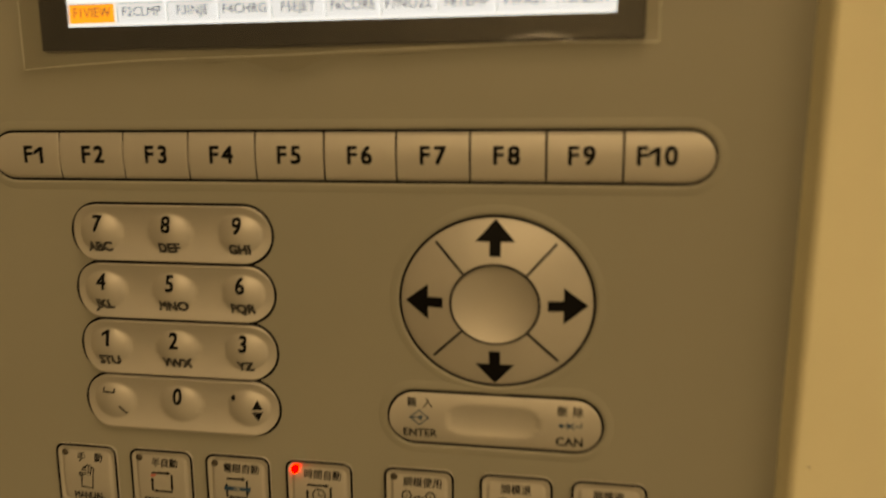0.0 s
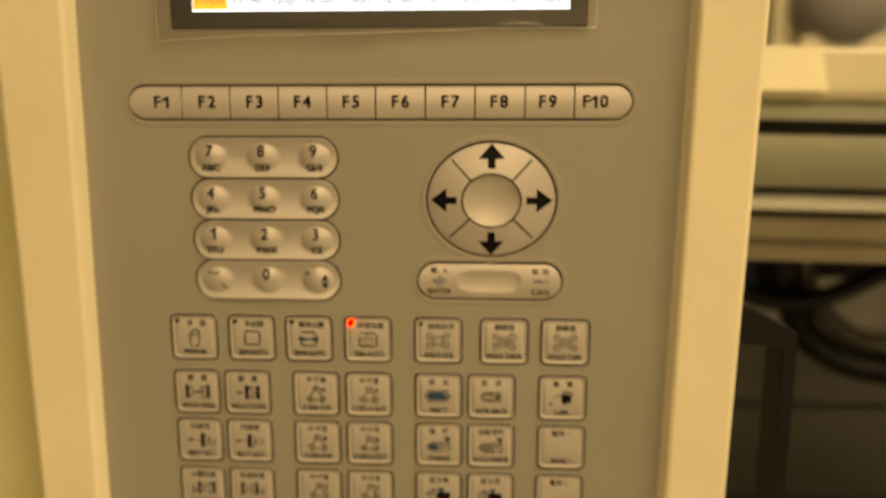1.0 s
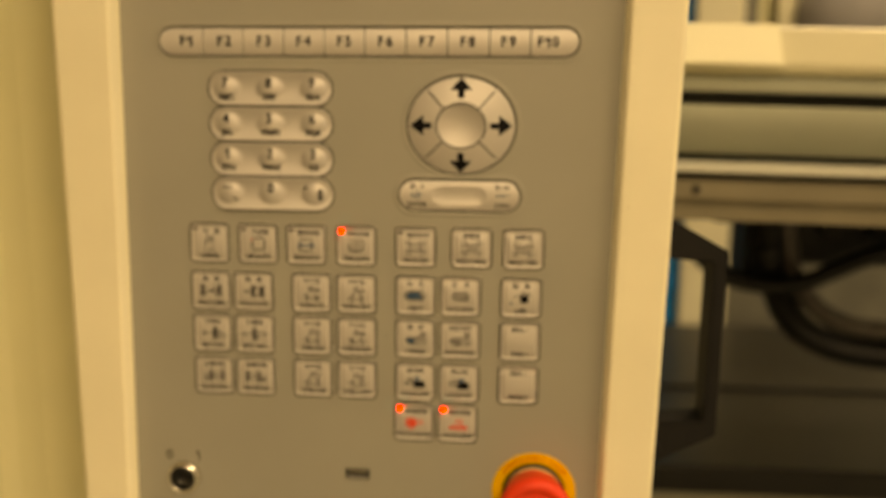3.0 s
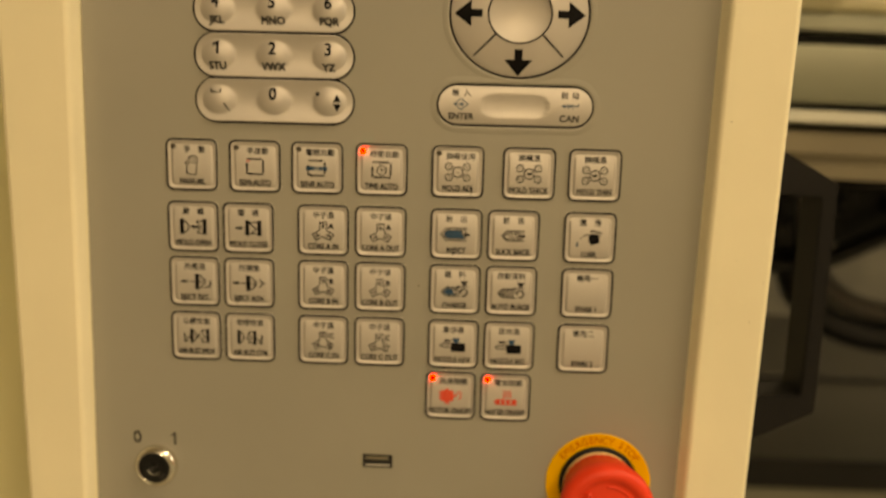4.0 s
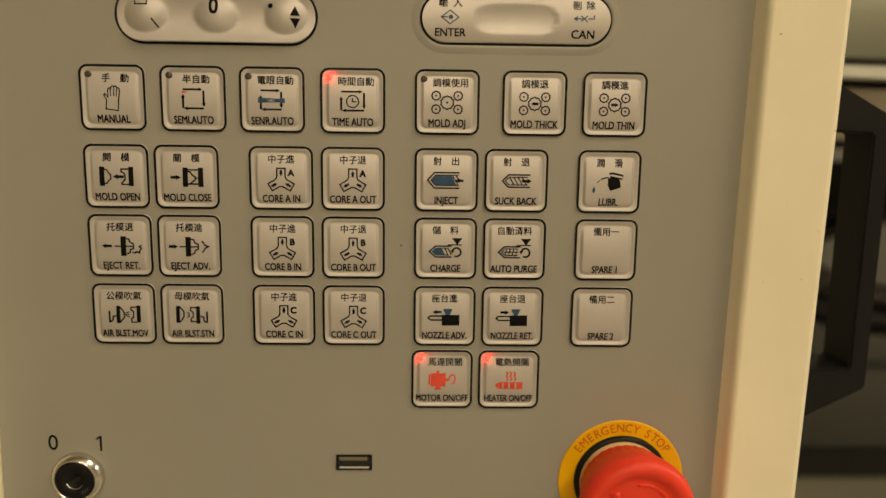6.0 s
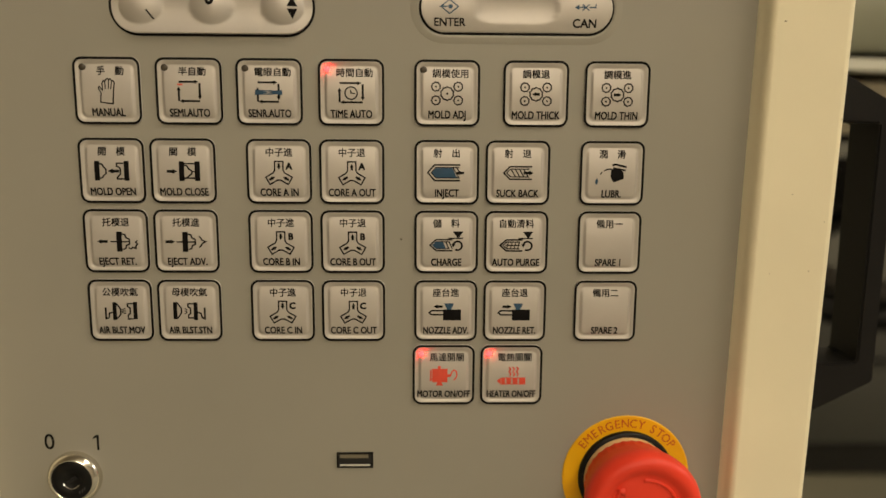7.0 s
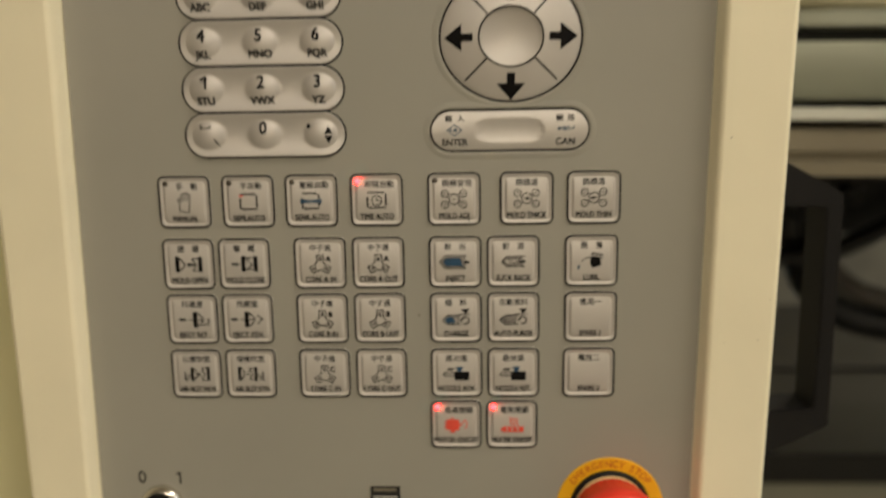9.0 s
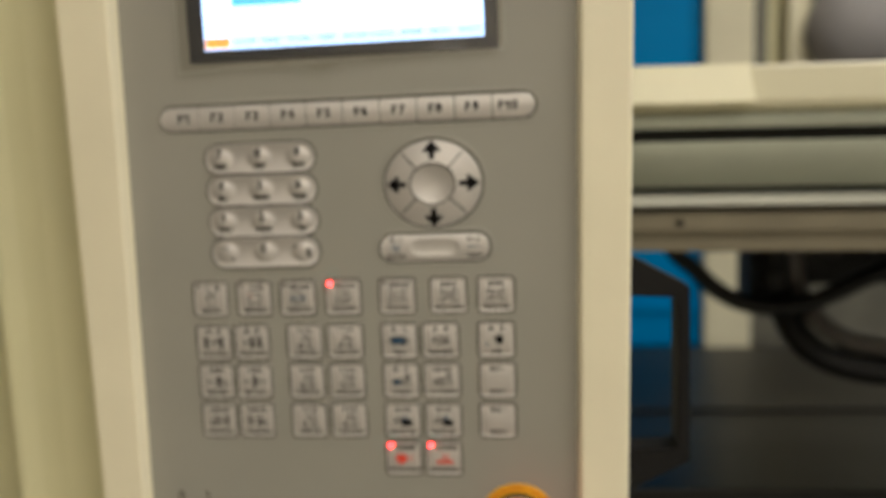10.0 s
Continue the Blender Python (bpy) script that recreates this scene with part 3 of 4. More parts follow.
last = Art().poly((DOMES[2] + 1.8, 0.1), (DOMES[2] + 5.2, 0.1), (DOMES[2] + 3.5, 3.4)).poly((DOMES[2] + 1.8, -0.7), (DOMES[2] + 3.5, -4.0), (DOMES[2] + 5.2, -0.7))
last.put("up_down_mark", M_INK, pad, None, row_height, 0.16)

# direction pad: four bowed sectors round a dished centre
A, B, IA, IB = 29.2, 26.0, 13.2, 12.0
pad_at = on_panel(0.0425, 1.2560)


def dial(u, v):
    return 0.15 + 4.3 * (1 - (u / A) ** 2 - (v / B) ** 2)


ring = Art().ring(0, 0, A, 0.8, 72, B).ring(0, 0, IA, 0.7, 48, IB)
for su in (-1, 1):
    for sv in (-1, 1):
        ring.line([(su * 9.4, 9.0), (su * 17.9, 18.2)] if sv > 0 else [(su * 9.9, -8.5), (su * 18.9, -17.2)], 0.75)
for q in range(4):
    bm = bmesh.new()
    grid = []
    for i in range(21):
        a = radians(45 + 90 * q + 90 * i / 20)
        grid.append([bm.verts.new(((IA + (A - IA) * s) * math.cos(a) * MM, -(dial((IA + (A - IA) * s) * math.cos(a), (IB + (B - IB) * s) * math.sin(a)) if s < 1 else 0) * MM, (IB + (B - IB) * s) * math.sin(a) * MM)) for s in [j / 12 for j in range(13)] + [1.0]])
    for a, b in zip(grid, grid[1:]):
        for j in range(13):
            if (a[j].co - a[j + 1].co).length > 1e-9:
                bm.faces.new((a[j], a[j + 1], b[j + 1], b[j]))
    bmesh.ops.recalc_face_normals(bm, faces=bm.faces)
    if sum(f.normal.y for f in bm.faces) > 0:
        bmesh.ops.reverse_faces(bm, faces=bm.faces)
    key = part("arrow_key", bm, M_PAD, panel, "silver sector key with a bold black arrow", True)
    key.matrix_basis = pad_at
    c, s = round(math.cos(radians(90 + 90 * q))), round(math.sin(radians(90 + 90 * q)))
    ku, kv = (A / 29.2, B / 28.2)

    def turned(r, t):
        return ((r * c - t * s) * ku, (r * s + t * c) * kv)

    Art().poly(*[turned(r, t) for r, t in ((27.4, 0), (20.2, 5.9), (20.2, 1.7), (15.6, 1.7), (15.6, -1.7), (20.2, -1.7), (20.2, -5.9))]).put("arrow", M_INK, key, None, dial, 0.12)
centre = part("centre_dish", sheet(lambda u: max(0.02, IB * math.sqrt(max(0, 1 - (u / IA) ** 2))), -IA, IA, lambda u, v: 0.75 + 2.1 * ((u / IA) ** 2 + (v / IB) ** 2), 28, 20, False), M_PAD, panel, "plain dished centre of the direction pad", True)
centre.matrix_basis = pad_at
lip([(A * math.cos(radians(a)), B * math.sin(radians(a))) for a in range(0, 360, 5)], pad_at)
ring.put("direction_outline", M_INK, panel, pad_at, dial, 0.14, "black printed outline of the direction pad")

# enter and cancel key
E_AT = on_panel(0.0420, 1.2183)


def enter_height(u, v):
    h = bowed(v, 8.4, 0.15, 1.3)
    r = math.hypot(max(0.0, abs(u + 0.2) - 7.0) / 6.8, v / 7.9)
    if r < 1:
        h = min(h, 0.2 + 2.0 * (v / 8.2) ** 2 + 0.75 * max(0, (abs(u) - 7.0) / 7.0) ** 2)
    return h


def enter_half(u):
    over = abs(u) - (33.0 - 8.5)
    return 8.1 if over <= 0 else max(0.02, math.sqrt(max(0.0, 8.1 ** 2 - over ** 2)))


enter = part("enter_key", sheet(enter_half, -32.6, 32.6, enter_height, 96, 30), M_PAD, panel, "silver oval key with a dished middle", True)
enter.matrix_basis = E_AT
oval = [(-33 + 8.5 + 8.5 * math.cos(radians(a)), 8.5 * math.sin(radians(a))) for a in range(90, 271, 9)]
oval += [(33 - 8.5 + 8.5 * math.cos(radians(a)), 8.5 * math.sin(radians(a))) for a in range(-90, 91, 9)]
Art().line(oval, 0.9, True).put("key_outline", M_INK, enter, None, None, 0.12)
lip(oval, E_AT)
word = Art().text("ENTER", -23.0, -4.9, 3.8, 0.95, 0.07).text("輸", -25.4, 4.9, 3.2, 1.0, 0.04).text("入", -20.4, 4.9, 3.2, 1.0, 0.04)
word.put("enter_text", M_INK, enter, None, enter_height, 0.1)
word = Art().text("CAN", 23.2, -5.0, 4.0, 0.98, 0.07).text("刪", 20.9, 4.6, 3.2, 1.0, 0.04).text("除", 25.6, 4.6, 3.2, 1.0, 0.04)
word.put("cancel_text", M_INK, enter, None, enter_height, 0.1)
tiny = Art().line([(-26.0, 0.3), (-23.0, 2.6), (-20.0, 0.3), (-23.0, -2.0)], 0.4, True).disc(-22.7, 0.3, 0.75).line([(-26.4, 0.3), (-23.6, 0.3)], 0.4)
tiny.put("enter_symbol", M_INK_BLUE, enter, None, enter_height, 0.1)
tiny = Art().arrow(23, 0.4, 19.6, 0.4, 0.4, 1.5, 0.6).line([(22.2, 1.4), (24.6, -0.6)], 0.4).line([(22.2, -0.6), (24.6, 1.4)], 0.4).line([(24.6, 0.4), (26.8, 0.4), (26.8, 1.6)], 0.4)
tiny.put("cancel_symbol", M_INK_BLUE, enter, None, enter_height, 0.1)

# ---- square membrane keys ----
HALF = 11.35


def pad_height(u, v):
    return 0.05 + 1.15 * max(0.0, 1 - (v / 9.4) ** 2) * (1 - 0.2 * (u / 9.4) ** 2) - 0.016 * v


def pad_mesh():
    bm = bmesh.new()
    loops = []
    for inset, h in ((0.0, 0.0), (0.03, 0.62), (0.85, 0.66), (1.1, 0.64), (1.7, 0.34), (2.35, 0.05), (2.6, None), (3.4, None), (4.8, None), (6.2, None), (8.0, None), (9.8, None)):
        size = HALF - inset
        pts = rounded(size, size, max(0.35, 3.0 - inset * 0.45), 5, 6)
        loops.append([bm.verts.new((u * MM, -(pad_height(u, v) if h is None else h) * MM, v * MM)) for u, v in pts])
    for a, b in zip(loops, loops[1:]):
        for i in range(len(a)):
            j = (i + 1) % len(a)
            bm.faces.new((a[i], a[j], b[j], b[i]))
    bm.faces.new(loops[-1])
    bmesh.ops.recalc_face_normals(bm, faces=bm.faces)
    if sum(f.normal.y for f in bm.faces) > 0:
        bmesh.ops.reverse_faces(bm, faces=bm.faces)
    return bm


def outline_mesh():
    art = Art().line(rounded(HALF - 0.37, HALF - 0.42, 2.75, 5), 0.82, True)
    return art


PAD = part("key", pad_mesh(), M_PAD, None, "", True)
PAD_MESH = PAD.data
bpy.data.objects.remove(PAD)
EDGE = outline_mesh().put("edge", M_INK, None, None, None, 0.70)
EDGE_MESH = EDGE.data
bpy.data.objects.remove(EDGE)
OFF = part("lens", lathe([(1.25 * MM, 0), (1.2 * MM, -0.25 * MM), (0.7 * MM, -0.45 * MM), (0, -0.5 * MM)], 20), M_LED_OFF, None, "", True)
OFF_MESH = OFF.data
bpy.data.objects.remove(OFF)
ON = part("lens", lathe([(1.0 * MM, 0), (0.95 * MM, -0.55 * MM), (0.6 * MM, -0.9 * MM), (0, -1.0 * MM)], 20), M_LED, None, "", True)
ON_MESH = ON.data
bpy.data.objects.remove(ON)


# icons: each draws into k (black), b (blue) and r (red), in millimetres about the key's centre
def icon_hand(k, b, r):
    k.line([(-2.3, -3.9), (-1.9, -0.8), (-2.8, 0.9), (-2.4, 1.4), (-1.3, 0.0), (-1.5, 2.5), (-1.0, 3.4), (-0.5, 2.9), (-0.2, 3.7), (0.3, 4.1), (0.8, 3.7), (1.3, 4.0), (1.8, 3.3), (2.3, 3.3), (2.7, 2.7), (2.3, -0.5), (1.9, -4.4)], 0.3, True)
    k.line([(-0.6, 3.0), (-0.4, 0.5)], 0.24).line([(0.8, 3.7), (0.6, 0.5)], 0.24).line([(1.8, 3.3), (1.4, 0.4)], 0.24)


def loop_arrows(k, s=1.05, u=0.2):
    k.arrow(u - 3.4 * s, 3.2, u + 3.0 * s, 3.2, 0.5).arrow(u + 3.4 * s, 2.8, u + 3.4 * s, -2.8, 0.55).arrow(u + 3.4 * s, -3.3, u - 3.2 * s, -3.3, 0.5).arrow(u - 3.4 * s, -3.3, u - 3.4 * s, 1.6, 0.55)


def icon_semi(k, b, r):
    loop_arrows(k)
    r.line([(-3.8, 2.3), (-2.0, 2.3)], 0.45)


def icon_eye(k, b, r):
    loop_arrows(k, 1.05, -0.3)
    b.poly((-4.8, 0.7), (-2.6, 0.3), (-0.2, -0.15), (-2.6, -0.7), (-4.8, -1.1)).poly((4.5, 0.7), (4.5, -1.1), (2.3, -0.7), (-0.2, -0.15), (2.3, 0.3))
    b.line([(-4.6, 0.5), (4.3, 0.2)], 0.3).line([(-4.6, -0.8), (4.3, -0.6)], 0.3)


def icon_clock(k, b, r):
    loop_arrows(k, 1.17, 0.0)
    k.ring(0.0, -0.2, 2.1, 0.34, 24).line([(-0.1, 1.0), (-0.1, -0.2), (1.3, -0.3)], 0.32)


def cog(k, u, v, radius, teeth, w):
    k.line([(u + radius * (1.09 if i % 2 else 0.95) * math.cos(math.pi * i / teeth), v + radius * (1.09 if i % 2 else 0.95) * math.sin(math.pi * i / teeth)) for i in range(2 * teeth)], w, True)


def gears(k):
    for u, v in ((-3.9, 2.25), (3.8, 2.25), (-3.9, -2.4), (3.8, -2.4)):
        cog(k, u, v, 1.45, 9, 0.34)
        k.disc(u, v, 0.36, 8)
    cog(k, 0.0, -0.1, 2.15, 10, 0.36)


def icon_adjust(k, b, r):
    gears(k)
    k.disc(0.0, -0.1, 0.4, 8)


def icon_thick(k, b, r):
    gears(k)
    k.arrow(1.3, -0.1, -1.4, -0.1, 0.75, 1.3, 0.55)


def icon_thin(k, b, r):
    gears(k)
    k.arrow(-1.3, -0.1, 1.4, -0.1, 0.75, 1.3, 0.55)


def icon_open(k, b, r):
    k.rect(-5.9, -3.4, -4.1, 3.4).line([(-4.1, 2.4), (-3.2, 2.3), (-2.7, 1.3), (-1.9, 0.65), (-1.9, -1.0), (-2.8, -1.6), (-3.2, -2.4), (-4.1, -2.6)], 0.38)
    k.arrow(2.7, -0.1, -1.3, -0.1, 0.75, 1.9, 0.5).rect(4.3, -3.4, 6.0, 3.4)
    k.line([(4.3, 2.6), (1.8, 2.6), (1.8, 1.6), (2.6, 1.3), (3.1, 0.65), (3.1, -1.0), (2.6, -1.6), (1.9, -2.3), (1.9, -2.8), (4.3, -2.8)], 0.38)


def icon_close(k, b, r):
    k.arrow(-5.6, -0.1, -1.9, -0.1, 0.7, 1.7, 0.5).rect(-1.3, -3.4, 0.5, 3.4).rect(4.1, -3.4, 5.9, 3.4).line([(0.5, 2.6), (4.1, 2.6)], 0.38).line([(0.5, -2.4), (4.1, -2.4)], 0.38)
    k.line([(0.5, 2.0), (1.4, 1.9), (2.1, 0.7), (3.1, 0.2), (3.1, -0.9), (2.2, -1.5), (1.3, -2.3)], 0.4).line([(3.1, -0.2), (4.1, -0.2)], 0.35)


def icon_core(letter, out):
    def draw(k, b, r):
        pts = []
        for a in (90, 210, 330):
            c, n = radians(a), radians(a + 90)
            for d, w in ((1.5, -1.45), (4.5, -1.45), (4.5, 1.45), (1.5, 1.45)):
                pts.append((d * math.cos(c) + w * math.cos(n), d * math.sin(c) + w * math.sin(n) - 0.95))
        k.line(pts, 0.38, True)
        for a in (90, 210, 330):
            c = radians(a)
            d0, d1 = (1.6, 3.9) if out else (3.9, 1.6)
            k.arrow(d0 * math.cos(c), d0 * math.sin(c) - 0.95, d1 * math.cos(c), d1 * math.sin(c) - 0.95, 0.6, 1.3, 0.55)
        k.text(letter, 3.5, 1.8, 3.2, 1.0, 0.14)
    return draw


def icon_inject(k, b, r):
    k.line([(4.7, 2.7), (-4.3, 2.7), (-6.7, 0), (-4.3, -2.8), (4.7, -2.8)], 0.42).line([(4.4, 1.8), (-3.9, 1.8), (-5.5, 0), (-3.9, -1.85), (4.6, -1.85)], 0.26)
    b.poly((-5.3, 0), (-3.8, 1.6), (1.9, 1.6), (2.6, 0.2), (3.6, -1.7), (-3.8, -1.7))
    k.line([(2.1, 1.7), (4.2, -1.7)], 0.3).line([(3.4, 1.7), (4.4, 0.4)], 0.3).arrow(6.1, -0.1, 3.0, -0.1, 0.7, 1.7, 0.5)


def screw_body(k, u0=-5.0, u1=5.0, v=0.0, h=2.2):
    k.line([(u1, v + h), (u0 + 2.2, v + h), (u0, v), (u0 + 2.2, v - h), (u1, v - h)], 0.4)
    k.line([(u1 - 1, v + h * 0.62), (u0 + 2.4, v + h * 0.62), (u0 + 1.0, v), (u0 + 2.4, v - h * 0.62), (u1 - 1, v - h * 0.62)], 0.28)


def icon_suck(k, b, r):
    screw_body(k)
    for i in range(4):
        k.line([(-2.4 + 1.5 * i, 1.3), (-0.9 + 1.5 * i, -1.3)], 0.3)
    k.arrow(2.0, 0, 5.6, 0, 0.7, 1.7, 0.55)


def icon_charge(k, b, r, cross=False):
    screw_body(k, -5.8, 2.2, -1.0, 2.0)
    if cross:
        k.line([(-4.0, -1.0), (1.4, -1.0)], 0.3)
        for i in range(4):
            k.line([(-3.4 + 1.3 * i, -2.2), (-2.8 + 1.3 * i, 0.2)], 0.28)
    else:
        b.poly((-5.0, -1.0), (-3.8, 0.2), (-1.2, 0.2), (-0.1, -2.2), (-3.8, -2.2))
        for i in range(2):
            k.line([(-0.2 + 1.2 * i, 0.2), (0.9 + 1.2 * i, -2.2)], 0.3)
    k.line([(6.0, 1.5), (1.0, 1.5), (1.0, 1.0)], 0.34).arc(4.0, -1.2, 1.6, 170, -120, 0.5).poly((1.8, -0.6), (3.3, -0.5), (2.5, -1.8))
    k.line([(2.4, 3.7), (6.0, 3.7)], 0.35)
    k.poly((2.6, 3.6), (5.8, 3.6), (4.2, 1.4))


def icon_purge(k, b, r):
    icon_charge(k, b, r, True)


def icon_nozzle(back):
    def draw(k, b, r):
        k.rect(-1.0, -3.4, 5.5, 0.65).line([(-1.0, 0.2), (-5.1, 0.2), (-6.0, -0.55), (-5.1, -1.3), (-1.0, -1.3)], 0.42)
        b.poly((-0.6, 2.9), (3.0, 2.9), (1.9, 0.65), (0.5, 0.65))
        if back:
            k.arrow(-4.5, 1.7, -1.1, 1.7, 0.65, 1.6, 0.5)
        else:
            k.arrow(-1.1, 1.7, -4.5, 1.7, 0.65, 1.6, 0.5)
    return draw


def icon_eject(out):
    def draw(k, b, r):
        s = -1.5 if out else 0.0
        k.rect(0.2 + s, -3.7, 2.1 + s, 3.4).line([(-1.9 + s, -0.15), (4.8 + s, -0.15)], 0.36)
        k.line([(2.1 + s, 2.6), (3.2 + s, 2.4), (3.5 + s, 1.3), (4.7 + s, 0.8), (4.7 + s, -1.0), (3.6 + s, -1.4), (3.4 + s, -2.5), (2.2 + s, -2.9)], 0.4)
        if out:
            k.arrow(-7.3, -0.1, -3.9, -0.1, 0.75, 1.6, 0.5).line([(4.4, 1.8), (5.1, 1.4), (5.5, 0.5), (6.8, 0.0), (5.6, -0.7), (5.1, -1.6), (4.5, -2.1)], 0.4)
        else:
            k.arrow(-2.9, -0.1, -6.6, -0.1, 0.7, 1.6, 0.5).line([(4.3, -2.2), (5.1, -2.7), (5.8, -2.1), (6.8, -2.6), (6.9, -1.6), (7.5, -1.0), (6.8, -0.3), (7.5, 0.3)], 0.38)
    return draw


def icon_blow(station):
    def draw(k, b, r):
        f = -1 if station else 1
        s = 0.2 if station else 0.0

        def q(*pts):
            return [(f * u + s, v) for u, v in pts]
        k.poly(*q((-2.7, -3.4), (-1.3, -3.4), (-1.3, 3.1), (-2.7, 3.1))).poly(*q((4.6, -3.1), (6.0, -3.1), (6.0, 3.2), (4.6, 3.2)))
        if station:
            k.line(q((4.6, 2.9), (3.1, 1.0), (3.1, -0.7), (4.6, -2.9)), 0.4)
            k.line(q((-1.3, 2.6), (0.7, 2.6), (0.7, 1.5), (-0.2, 0.9), (-0.2, -0.9), (0.6, -1.5), (0.6, -2.6), (-1.3, -2.6)), 0.38)
        else:
            k.line(q((-1.3, 2.6), (0.1, 0.7), (0.1, -1.3), (-1.3, -2.9)), 0.4)
            k.line(q((4.6, 2.6), (2.6, 2.6), (2.6, 1.6), (3.5, 1.0), (3.5, -1.0), (2.7, -1.6), (2.7, -3.0), (4.6, -3.0)), 0.38)
        k.line(q((-2.7, -0.6), (-3.9, -0.9), (-4.1, -2.3), (-4.8, -2.9)), 0.42).line(q((-5.2, 1.2), (-5.2, -3.2)), 0.5)
        for lift in (-1.1, -0.1, 0.9):
            k.line(q((0.5 if not station else 1.0, lift * 0.4), (2.0, lift)), 0.28)
    return draw


def icon_oil(k, b, r):
    k.poly((-0.5, 1.4), (2.1, 1.8), (3.9, 0.5), (4.2, -1.9), (0.5, -3.1), (-0.6, -1.2)).line([(-0.1, 2.9), (1.0, 3.2), (5.0, 2.3)], 0.55).line([(0.2, 1.9), (4.7, 1.1)], 0.5)
    k.line([(-0.3, 1.6), (-1.6, 1.5), (-3.0, 0.9)], 0.36).line([(-3.6, 0.5), (-4.3, -0.3)], 0.26)
    b.poly((-5.4, -1.5), (-4.9, -2.6), (-5.2, -3.8), (-5.8, -3.9), (-6.0, -2.9))


def icon_motor(k, b, r):
    r.rect(-4.2, -2.6, 1.4, 2.5).rect(-5.0, -2.1, -4.4, 2.0).rect(1.4, -0.6, 2.4, 0.5).rect(-2.1, 2.5, -1.1, 3.5).poly((-2.9, -3.9), (-0.2, -3.9), (-0.8, -2.6), (-2.2, -2.6))
    r.line([(2.5, -0.3), (2.9, 1.2), (3.7, 2.0), (4.6, 1.6), (4.9, 0.2), (4.5, -1.0), (3.7, -1.7)], 0.42)


def icon_heater(k, b, r):
    for u0, u1 in ((-3.7, -2.3), (-1.8, -0.1), (0.5, 2.3), (2.9, 5.2)):
        r.rect(u0, -3.5, u1, -0.8)
    r.poly((-5.3, -2.1), (-3.8, -0.8), (-3.8, -3.5)).line([(-3.8, -0.95), (5.1, -0.95)], 0.25).line([(-3.8, -3.35), (5.1, -3.35)], 0.25)
    for u in (-0.6, 0.8, 2.2):
        r.line([(u - 0.4, 3.2), (u + 0.3, 2.5), (u - 0.3, 1.4), (u + 0.4, 0.6), (u - 0.1, -0.3)], 0.4)


def icon_none(k, b, r):
    pass


C1 = (-98.0, -70.2, -42.8, -14.7, 18.4, 49.2, 77.5)
C2 = (-98.1, -73.5, -40.2, -14.8, 18.5, 43.5, 76.9)
PUSH_KEYS = [
    (C1[0], 1189.7, "MANUAL", "手　動", icon_hand, 1), (C1[1], 1189.7, "SEMI.AUTO", "半自動", icon_semi, 1), (C1[2], 1189.7, "SENR.AUTO", "電眼自動", icon_eye, 1),
    (C1[3], 1189.7, "TIME AUTO", "時間自動", icon_clock, 2), (C1[4], 1189.7, "MOLD ADJ", "調模使用", icon_adjust, 1), (C1[5], 1189.7, "MOLD THICK", "調模退", icon_thick, 0), (C1[6], 1189.7, "MOLD THIN", "調模進", icon_thin, 0),
    (C2[0], 1162.4, "MOLD OPEN", "開　模", icon_open, 0), (C2[1], 1162.4, "MOLD CLOSE", "關　模", icon_close, 0), (C2[2], 1162.4, "CORE A IN", "中子進", icon_core("A", False), 0), (C2[3], 1162.4, "CORE A OUT", "中子退", icon_core("A", True), 0),
    (C2[4], 1162.4, "INJECT", "射　出", icon_inject, 0), (C2[5], 1162.4, "SUCK BACK", "射　退", icon_suck, 0), (C2[6], 1162.4, "LUBR.", "潤　滑", icon_oil, 0),
    (C2[0], 1137.6, "EJECT RET.", "托模退", icon_eject(False), 0), (C2[1], 1137.6, "EJECT ADV.", "托模進", icon_eject(True), 0), (C2[2], 1137.6, "CORE B IN", "中子進", icon_core("B", False), 0), (C2[3], 1137.6, "CORE B OUT", "中子退", icon_core("B", True), 0),
    (C2[4], 1137.6, "CHARGE", "儲　料", icon_charge, 0), (C2[5], 1137.6, "AUTO PURGE", "自動清料", icon_purge, 0), (C2[6], 1137.6, "SPARE 1", "備用一", icon_none, 0),
    (C2[0], 1112.4, "AIR BLST.MOV", "公模吹氣", icon_blow(False), 0), (C2[1], 1112.4, "AIR BLST.STN", "母模吹氣", icon_blow(True), 0), (C2[2], 1112.4, "CORE C IN", "中子進", icon_core("C", False), 0), (C2[3], 1112.4, "CORE C OUT", "中子退", icon_core("C", True), 0),
    (C2[4], 1112.4, "NOZZLE ADV.", "座台進", icon_nozzle(False), 0), (C2[5], 1112.4, "NOZZLE RET.", "座台退", icon_nozzle(True), 0), (C2[6] - 0.4, 1112.4, "SPARE 2", "備用二", icon_none, 0),
    (17.9, 1088.2, "MOTOR ON/OFF", "馬達開關", icon_motor, 2), (42.8, 1088.2, "HEATER ON/OFF", "電熱開關", icon_heater, 2),
]
